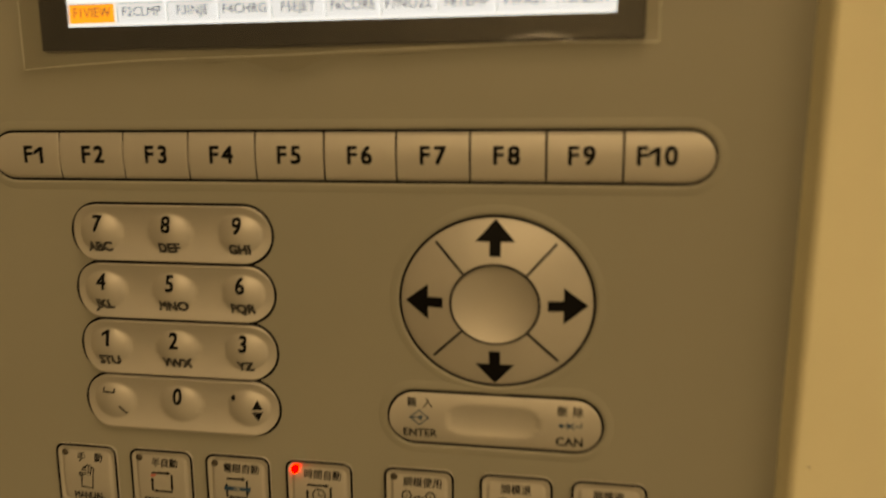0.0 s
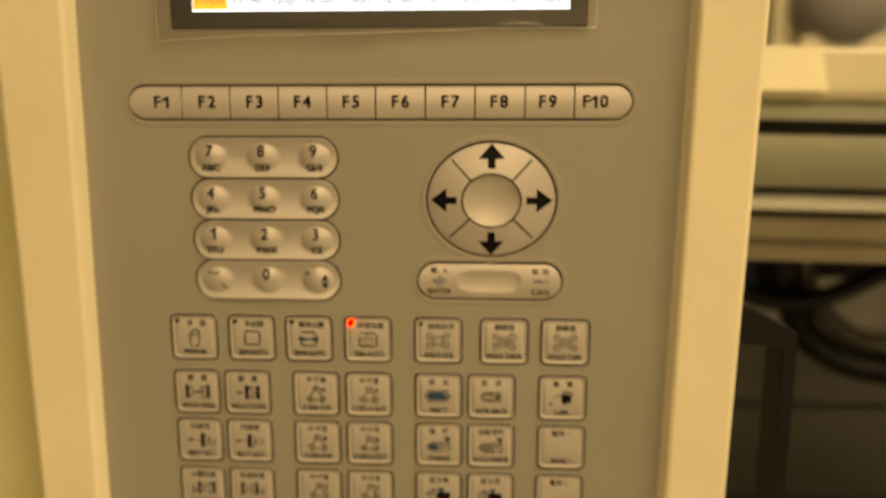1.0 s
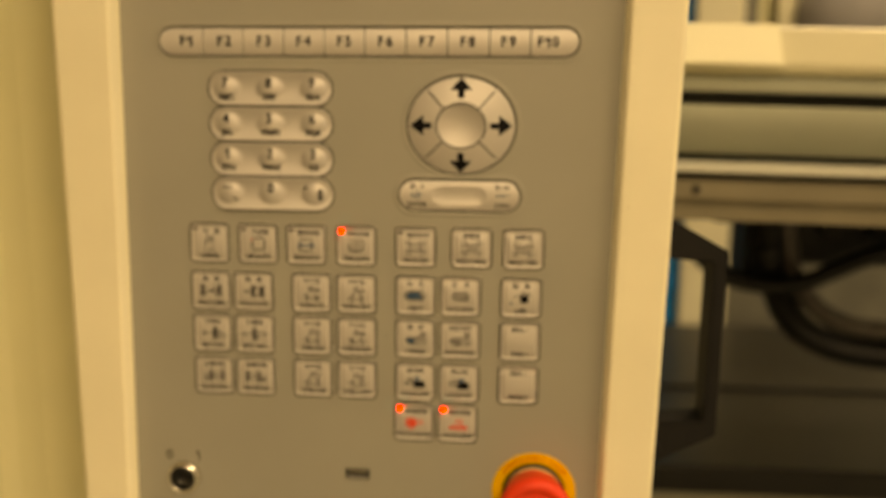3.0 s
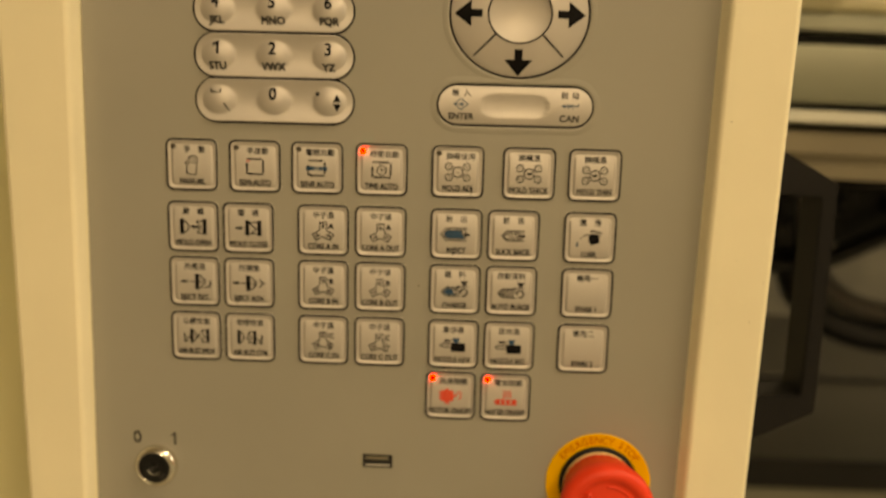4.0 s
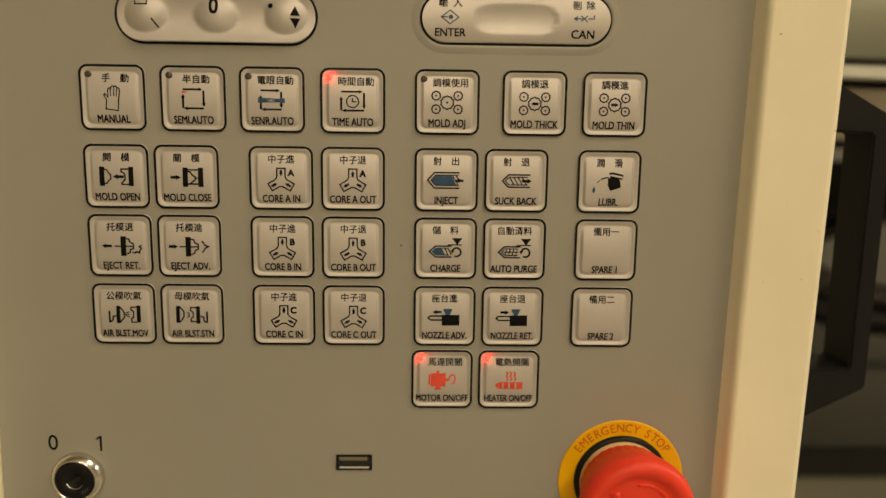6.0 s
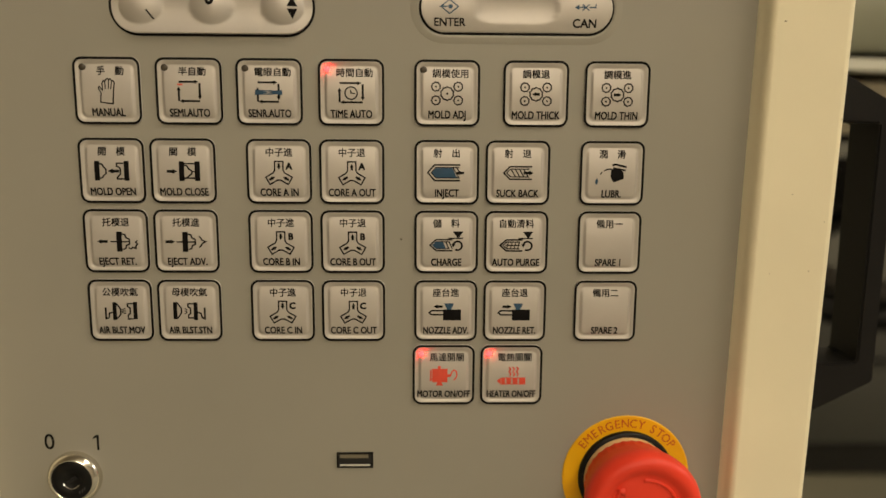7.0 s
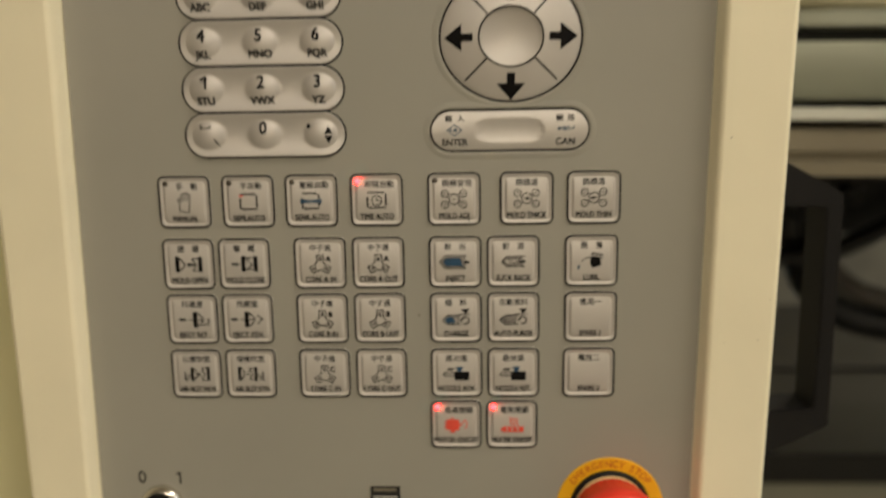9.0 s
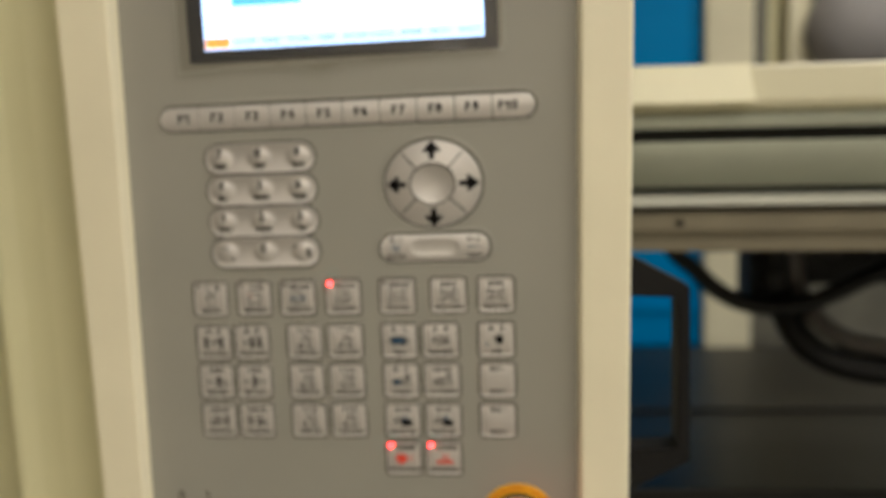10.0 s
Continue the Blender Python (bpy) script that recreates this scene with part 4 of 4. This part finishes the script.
for u, v, caption, han, icon, led in PUSH_KEYS:
    lit = " and a lit red lamp" if led == 2 else ""
    key = share("push_key", PAD_MESH, panel, on_panel(u * MM, v * MM), f"silver square key marked {caption.lower()}{lit}")
    share("key_outline", EDGE_MESH, key)
    k, b, r = Art(1.3), Art(1.2), Art(1.2)
    icon(k, b, r)
    long = len(caption)
    k.text(caption, 0, -7.4, 3.75, 0.74 if long < 11 else 0.69 if long < 13 else 0.64, 0.075)
    k.text(han, 1.2 if led else 0.0, 6.5, 3.2, 1.0, 0.05)
    k.put("key_print", M_INK, key, None, pad_height, 0.12)
    for art, mat, name in ((b, M_INK_BLUE, "blue_print"), (r, M_INK_RED, "red_print")):
        if art.bm.faces:
            art.put(name, mat, key, None, pad_height, 0.15)
        else:
            art.bm.free()
    if led:
        share("indicator_lamp", ON_MESH if led == 2 else OFF_MESH, key, Matrix.Translation((-8.2 * MM, -(pad_height(-8.2, 7.9) - 0.1) * MM, 7.9 * MM)), "glowing red lamp" if led == 2 else "dark unlit lamp")

Art().text("0", -127.6, 1062.0, 8.6, 0.95, 0.05).put("switch_mark", M_INK, panel, AT, None, 0.1, "black printed number by the key switch")
Art().one(-109.9, 1062.0, 8.6, 0.85).put("switch_mark", M_INK, panel, AT, None, 0.1, "black printed number by the key switch")
Art().disc(2.4, 1138.5, 0.45, 7).put("dirt_speck", M_DIRT, panel, AT, None, 0.08, "small dark dirt speck")

# ---- key switch ----
switch = thing("key_switch", (-0.1188, 0.0, 1.0488), "nickel ringed key switch set in the grey panel", "key switch")
part("bezel", lathe([(0.0098, 0.0), (0.0098, -0.0018), (0.0095, -0.0026), (0.0080, -0.0042), (0.0076, -0.0043), (0.0074, -0.0036)]), M_CHROME, switch, "shiny conical nickel ring", True)
part("core", lathe([(0.0075, -0.0005), (0.0075, -0.0036), (0.0072, -0.0039), (0.0036, -0.0039), (0.0034, -0.0036), (0.0, -0.0036)]), M_BLACK, switch, "black lock core", True)
bm = box((-0.0020, -0.0040, -0.0006), (0.0020, -0.0035, 0.0006))
bm.transform(Matrix.Rotation(radians(-35), 4, "Y"))
part("keyhole", bm, M_SLOT, switch)
bm = tube([(0.0032 * math.cos(radians(a)), -0.0039, 0.0032 * math.sin(radians(a))) for a in range(200, 331, 26)], 0.00018, 6, 3)
part("core_ring", bm, M_CHROME, switch, "worn bright edge")
Art().rect(2.4, -5.2, 3.0, -3.9).rect(3.4, -4.6, 4.0, -3.3).rect(4.3, -3.8, 4.9, -2.5).put("core_marks", M_INK_GREY, switch, None, None, 3.96)

# ---- USB socket ----
usb = thing("usb_socket", (-0.0150, 0.0, 1.0549), "rectangular data socket set in the grey panel", "socket")
bm = bmesh.new()
for lo, hi in (((-0.0068, -0.0006, 0.0024), (0.0068, 0.0, 0.0030)), ((-0.0068, -0.0006, -0.0030), (0.0068, 0.0, -0.0024)), ((-0.0068, -0.0006, -0.0024), (-0.0062, 0.0, 0.0024)), ((0.0062, -0.0006, -0.0024), (0.0068, 0.0, 0.0024))):
    box(lo, hi, 0, 1, bm)
part("shell", bm, M_HANDLE, usb, "dark metal shell")
part("cavity", box((-0.0062, -0.00022, -0.0024), (0.0062, -0.0001, 0.0024)), M_SLOT, usb)
part("tongue", box((-0.0056, -0.00042, 0.0008), (0.0050, -0.00024, 0.0022)), M_STEEL, usb, "dull tan tongue")
part("contact_edge", box((-0.0056, -0.0007, -0.0022), (0.0056, -0.00024, -0.0017)), M_EDGE, usb, "bright metal lip")

# ---- emergency stop ----
stop = thing("emergency_stop_button", (0.0870, 0.0, 1.0482), "red mushroom stop button on a yellow ring legend", "stop button")
part("legend_plate", lathe([(0.0165, 0.0), (0.0165, -0.0007), (0.0236, -0.0007), (0.0240, -0.0004), (0.0240, 0.0)], 96), M_YELLOW, stop, "yellow legend ring")
part("gasket", lathe([(0.0158, 0.0), (0.0181, -0.0004), (0.0181, -0.0020), (0.0174, -0.0026), (0.0158, -0.0026)], 72), M_BLACK, stop, "black rubber gasket", True)
part("collar", lathe([(0.0163, -0.001), (0.0163, -0.0044), (0.0156, -0.0060), (0.0120, -0.0060)], 72), M_AMBER, stop, "pale amber collar", True)
head = lathe([(0.0154, -0.0050), (0.0166, -0.0062), (0.0171, -0.0085), (0.0174, -0.0115), (0.0178, -0.0130), (0.0187, -0.0165), (0.0197, -0.0205), (0.0203, -0.0235), (0.0204, -0.0260), (0.0199, -0.0284), (0.0187, -0.0300), (0.0170, -0.0307), (0.0152, -0.0303), (0.0138, -0.0290), (0.0127, -0.0284), (0.0118, -0.0287), (0.0, -0.0290)], 192)
for v in head.verts:
    if -0.0160 < v.co.y < -0.0060:
        swell = 1 + 0.016 * max(0.0, math.cos(32 * math.atan2(v.co.z, v.co.x))) * min(1, (v.co.y + 0.0160) / 0.003)
        v.co.x, v.co.z = v.co.x * swell, v.co.z * swell
for v in head.verts:
    v.co.y = -0.006 + (v.co.y + 0.006) * 0.92 if v.co.y < -0.006 else v.co.y
part("mushroom_head", head, M_RED, stop, "bright red mushroom head", True)
for a in (20, 140, 260):
    bm = tube([(0.0112 * math.cos(radians(a + s)), -0.0268, 0.0112 * math.sin(radians(a + s))) for s in range(0, 76, 15)], 0.0007, 8, 3)
    tip = [(0.0112 + d) * math.cos(radians(a + s)) for d, s in ((0, -9), (-0.0022, 3), (0.0016, 3))]
    rise = [(0.0112 + d) * math.sin(radians(a + s)) for d, s in ((0, -9), (-0.0022, 3), (0.0016, 3))]
    lo, hi = [[bm.verts.new((x, y, z)) for x, z in zip(tip, rise)] for y in (-0.0264, -0.0276)]
    bm.faces.new(hi)
    for i in range(3):
        bm.faces.new((lo[i], lo[(i + 1) % 3], hi[(i + 1) % 3], hi[i]))
    bmesh.ops.recalc_face_normals(bm, faces=bm.faces)
    part("turn_mark", bm, M_RED, stop, "raised turning arrow", True)
legend = Art()
for i, letter in enumerate("EMERGENCY STOP"):
    if letter != " ":
        a = 143 - 105 * (i - (0.45 if i > 9 else 0)) / 12.55
        legend.text(letter, 20.9 * math.cos(radians(a)), 20.9 * math.sin(radians(a)), 4.7, 0.92, 0.04, a - 90)
legend.put("legend_text", M_LEGEND_INK, stop, None, None, 0.76, "orange printed stop legend")

# ---- angular handle on the side of the housing ----
handle = thing("side_handle", (0.152, 0.045, 1.06), "black angular handle bolted to the cream housing", "handle")
hb = bmesh.new()
line = [(0.147, 1.208), (0.160, 1.206), (0.1945, 1.187), (0.1945, 1.076), (0.160, 1.058), (0.147, 1.056)]
inner = [(0.147, 1.182), (0.158, 1.182), (0.187, 1.1805), (0.187, 1.0845), (0.158, 1.083), (0.147, 1.083)]
a = [[hb.verts.new((x, y, z)) for x, z in line] for y in (0.026, 0.048)]
b = [[hb.verts.new((x, y, z)) for x, z in inner] for y in (0.026, 0.048)]
for i in range(5):
    hb.faces.new((a[0][i], a[0][i + 1], b[0][i + 1], b[0][i]))
    hb.faces.new((a[1][i], a[1][i + 1], b[1][i + 1], b[1][i]))
    hb.faces.new((a[0][i], a[0][i + 1], a[1][i + 1], a[1][i]))
    hb.faces.new((b[0][i], b[0][i + 1], b[1][i + 1], b[1][i]))
for i in (0, 5):
    hb.faces.new((a[0][i], a[1][i], b[1][i], b[0][i]))
bmesh.ops.recalc_face_normals(hb, faces=hb.faces)
bmesh.ops.bevel(hb, geom=list(hb.edges), offset=0.0007, segments=2, affect="EDGES")
hb.transform(Matrix.Translation((-0.152, -0.045, -1.06)))
part("bar", hb, M_HANDLE, handle)
for z in (1.195, 1.069):
    bm = lathe([(0.0, -0.004), (0.004, -0.004), (0.0045, -0.003), (0.0045, 0.0)], 16)
    bm.transform(Matrix.Translation((0.006, -0.018, z - 1.06)))
    part("bolt", bm, M_HANDLE, handle)

# ---- machine body beside the panel: folded cream sheet covers ----
def cover(x_ridge, x_root, place_y):
    ob = thing("sheet_cover", (x_ridge, place_y, 0.0), "pale cream folded sheet-metal machine cover with a rounded edge", "machine cover", "folded machine covers")
    bm = bmesh.new()
    pts = [(0.0, 0.055), (0.0, 0.006), (0.0012, 0.002), (0.004, 0.0), (0.008, 0.0008), (0.016, 0.006), (0.026, 0.017), (x_root - x_ridge - 0.014, 0.052), (x_root - x_ridge, 0.082), (x_root - x_ridge, 0.095), (0.0, 0.095)]
    a = [bm.verts.new((x, y, 0.0)) for x, y in pts]
    b = [bm.verts.new((x, y, 2.05)) for x, y in pts]
    n = len(pts)
    for i in range(n):
        bm.faces.new((a[i], a[(i + 1) % n], b[(i + 1) % n], b[i]))
    bm.faces.new(a)
    bm.faces.new(b[::-1])
    bmesh.ops.recalc_face_normals(bm, faces=bm.faces)
    part("sheet", bm, M_GREENISH, ob)
    part("flange", box((-0.0014, 0.008, 0.0), (-0.0001, 0.054, 2.05)), M_GREENISH, ob, "folded return flange")
    return ob


cover(-0.2385, -0.150, -0.004)
cover(-0.3200, -0.2390, 0.001)
cover(-0.4000, -0.3205, 0.001)
column = thing("machine_column", (-0.1, 0.066, 0.0), "cream painted steel column carrying the control panel", "machine column")
part("body", box((-0.045, 0.006, 0.0), (0.21, 0.10, 1.45), 0.004), M_CREAM_FAR, column)
part("mounting_plate", box((-0.03, 0.0, 1.0), (0.19, 0.006, 1.42), 0.001), M_HANDLE, column)

# ---- guard rail of the machine ----
RY = 0.27
rail = thing("guard_rail", (0.9, RY, 0.0), "horizontal cream and aluminium guard rail of the machine", "guard rail")


def along(name, pts, mat, label="", x0=0.09, x1=2.6):
    bm = profile_x([(y, z) for y, z in pts], x0 - 0.9, x1 - 0.9)
    return part(name, bm, mat, rail, label)


along("top_beam", [(0.0, 1.3085), (0.0016, 1.3042), (0.0055, 1.3002), (0.012, 1.2978), (0.08, 1.2975), (0.08, 1.3385), (0.004, 1.3385), (0.0, 1.3360)], M_CREAM_FAR, "cream painted beam")
# Added leaning plate, paler than the beam, imitates a slanted patch of light.
bm = bmesh.new()
tip = [(0.092, 0.0, 1.3060), (0.2975, 0.0, 1.3060), (0.2925, 0.007, 1.3395), (0.092, 0.007, 1.3395)]
near, rear = [bm.verts.new((x - 0.9, y - 0.008, z)) for x, y, z in tip], [bm.verts.new((x - 0.9, 0.004, z)) for x, y, z in tip]
bm.faces.new(near)
for i in range(4):
    bm.faces.new((near[i], rear[i], rear[(i + 1) % 4], near[(i + 1) % 4]))
bmesh.ops.recalc_face_normals(bm, faces=bm.faces)
part("joint_plate", bm, M_LIGHT_PATCH, rail, "leaning plate added for the slant-ended light patch on the beam")
along("upper_profile", [(0.006, 1.284), (0.005, 1.294), (0.010, 1.2968), (0.075, 1.2968), (0.075, 1.284)], M_ALU, "grey aluminium profile")
along("groove", [(0.03, 1.2715), (0.03, 1.284), (0.075, 1.284), (0.075, 1.2715)], M_SLOT, "dark slide groove")
pts = [(0.0, 1.2720), (-0.002, 1.2705), (-0.002, 1.2670)] + [(-0.002 + 0.026 * (1 - math.cos(radians(a))), 1.2670 - 0.0395 * a / 75) for a in range(10, 80, 10)] + [(0.075, 1.2272), (0.075, 1.2720)]
along("round_profile", pts, M_ALU, "curved grey aluminium profile")
along("white_strip", [(-0.004, 1.2135), (-0.006, 1.2150), (-0.004, 1.2225), (0.004, 1.2240), (0.075, 1.2240), (0.075, 1.2135)], M_ALU_LIGHT, "bright aluminium strip")
along("lower_plate", [(0.006, 1.1715), (0.004, 1.183), (0.008, 1.1845), (0.006, 1.189), (0.001, 1.191), (0.0, 1.206), (0.008, 1.2095), (0.075, 1.2095), (0.075, 1.1715)], M_STEEL, "tan steel plate")
# Added black backing paints the shade seen between the rail's profiles.
along("gap_backing", [(0.045, 1.172), (0.045, 1.335), (0.07, 1.335), (0.07, 1.172)], M_SLOT, "black backing added for the shade between the profiles")
for x in (0.236, 0.536, 0.836, 1.136):
    bm = lathe([(0.0, -0.003), (0.0026, -0.003), (0.0034, -0.002), (0.0034, 0.001)], 12)
    bm.transform(Matrix.Translation((x - 0.9, 0.0, 1.1985)))
    part("bolt", bm, M_HANDLE, rail, "dark bolt head")
for x in (0.10, 2.5):
    part("leg", box((x - 0.9, 0.012, -0.06), (x - 0.87, 0.074, 1.171), 0.002), M_CREAM_FAR, rail)
rail.matrix_world = Matrix.Translation((0.42, RY, 1.24)) @ Matrix.Rotation(radians(1.1), 4, "Y") @ Matrix.Translation((0.48, 0.0, -1.24))

# ---- machine bed behind the rail ----
bed = thing("machine_bed", (1.4, 1.0, 0.0), "dark oily steel machine bed with a grey-green front", "machine bed")
part("top", box((-1.5, -0.41, 0.76), (1.6, 0.36, 0.80), 0.004), M_BED, bed, "dark oily steel top")
part("front", box((-1.5, -0.40, 0.0), (1.6, 0.35, 0.759), 0.004), M_BED_FRONT, bed, "grey-green painted front")
part("ridge", box((-1.5, -0.09, 0.80), (1.6, -0.05, 0.806), 0.002), M_BED, bed)

# hoses and the valve block hung behind the rail
HY = 0.75
hose_a = thing("black_hose", (0.458, HY, 1.05), "black rubber hose sagging under the guard rail", "hose", "machine hoses")
pts = [(0.292, 1.165), (0.312, 1.117), (0.340, 1.090), (0.372, 1.058), (0.410, 1.036), (0.458, 1.027), (0.505, 1.032), (0.545, 1.048), (0.59, 1.070), (0.637, 1.088), (0.68, 1.097), (0.76, 1.110)]
part("hose", tube([(x - 0.458, -0.03, z - 1.05) for x, z in pts], 0.0132), M_RUBBER, hose_a, "", True)
part("fitting", tube([(-0.174, -0.03, 0.135), (-0.168, -0.03, 0.118), (-0.160, -0.03, 0.098)], 0.0135, 12, 3), M_BLACK, hose_a, "", True)
hose_b = thing("braided_hose", (0.53, HY, 0.95), "thick black corrugated hose with a worn sheen", "hose", "machine hoses")
pts = [(0.462, 1.12), (0.470, 1.06), (0.482, 1.020), (0.498, 0.983), (0.529, 0.951), (0.578, 0.928), (0.64, 0.918), (0.70, 0.918), (0.80, 0.93), (0.95, 0.97), (1.10, 1.06)]
part("hose", tube([(x - 0.53, 0.0, z - 0.95) for x, z in pts], lambda i: 0.0205 + 0.0014 * (i % 2), 18, 14), M_RUBBER, hose_b, "", False)
part("clamp", tube([(-0.069, 0, 0.135), (-0.066, 0, 0.118), (-0.063, 0, 0.102)], 0.0235, 16, 3), M_BLACK, hose_b, "", True)
# Inner hose, coloured lighter to carry the highlight along the bundle.
hose_c = thing("corrugated_hose", (0.55, HY, 1.0), "grey braided hose with the highlight put into its colour", "hose", "machine hoses")
pts = [(0.492, 1.12), (0.505, 1.05), (0.521, 1.018), (0.55, 0.985), (0.59, 0.962), (0.648, 0.952), (0.70, 0.953), (0.80, 0.965), (0.95, 1.0), (1.10, 1.09)]
part("hose", tube([(x - 0.55, 0.012, z - 1.0) for x, z in pts], lambda i: 0.0138 + 0.0016 * (i % 2), 16, 12), M_BRAID, hose_c, "", False)
block = thing("valve_block", (0.46, HY, 1.03), "black hydraulic valve block hanging behind the guard rail", "valve block")
part("body", box((-0.022, 0.02, -0.025), (0.028, 0.10, 0.136), 0.005), M_RUBBER, block)
part("arm", box((0.028, 0.03, 0.018), (0.70, 0.09, 0.105), 0.006), M_RUBBER, block)
for x in (0.10, 0.17, 0.24, 0.36):
    bm = lathe([(0.0, -0.020), (0.013, -0.020), (0.015, -0.016), (0.015, 0.0)], 14)
    bm.transform(Matrix.Translation((x, 0.03, 0.078)))
    part("plug", bm, M_BLACK, block)
part("bracket", box((-0.19, -0.42, 0.136), (0.68, 0.11, 0.142), 0.002), M_HANDLE, block)
for x in (0.06, 0.60):
    part("hanger", box((x, 0.04, 0.10), (x + 0.03, 0.08, 0.138), 0.002), M_HANDLE, block)

# ---- the machine behind ----
FY = 2.40
far = thing("injection_machine", (1.024, FY, 0.0), "cream and blue injection moulding machine behind the guard rail", "machine")


def far_box(name, x0, z0, x1, z1, y0, y1, mat, label="", bevel=0.004):
    return part(name, box((x0 - 1.0, y0 - FY, z0), (x1 - 1.0, y1 - FY, z1), bevel), mat, far, label)


far_box("blue_panel", 0.05, 0.53, 0.701, 2.0, FY + 0.01, FY + 0.05, M_BLUE, "bright blue painted panel")
far_box("blue_rib", 0.05, 0.664, 0.700, 0.70, FY - 0.005, FY + 0.01, M_BLUE, "blue pressed rib")
far_box("post", 0.703, 0.53, 0.865, 2.0, FY - 0.03, FY + 0.08, M_CREAM_FAR, "cream painted post")
# The recess takes the deepened cream, so its shade is partly in the colour.
far_box("recess", 0.865, 0.60, 0.985, 2.0, FY + 0.10, FY + 0.14, M_GREENISH, "greenish cream recess with shade put into its colour")
# Dark strip paints the shade of the recess next to the post.
far_box("recess_shade", 0.866, 0.60, 0.945, 2.0, FY + 0.085, FY + 0.10, M_GLOOM, "dark strip standing in for the shaded gap beside the post")
far_box("post", 1.005, 1.30, 1.08, 2.0, FY + 0.05, FY + 0.10, M_CREAM_FAR, "cream painted window post")
far_box("window_rail", 1.081, 1.30, 2.2, 1.525, FY - 0.02, FY + 0.08, M_CREAM_FAR, "cream window rail")
far_box("window_pane", 1.081, 1.53, 2.2, 2.0, FY + 0.03, FY + 0.04, M_ALU, "dull grey window pane")
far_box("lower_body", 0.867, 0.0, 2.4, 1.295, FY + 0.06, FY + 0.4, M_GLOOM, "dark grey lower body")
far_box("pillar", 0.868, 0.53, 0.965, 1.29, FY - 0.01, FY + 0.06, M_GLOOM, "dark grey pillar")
far_box("base", 0.05, 0.0, 0.864, 0.527, FY - 0.02, FY + 0.4, M_BED, "dark base")
far_box("back", 0.05, 0.60, 2.4, 2.0, FY + 0.14, FY + 0.4, M_CREAM_FAR, "cream rear body")
# The pane's rounded reflection is built as a matte grey dome.
bm = lathe([(0.0, -0.10), (0.10, -0.09), (0.16, -0.04), (0.17, 0.0)], 40)
bm.transform(Matrix.Translation((0.22, 0.03, 1.64)))
part("window_dome", bm, M_REFLECTION, far, "grey dome standing in for a reflection in the pane", True)
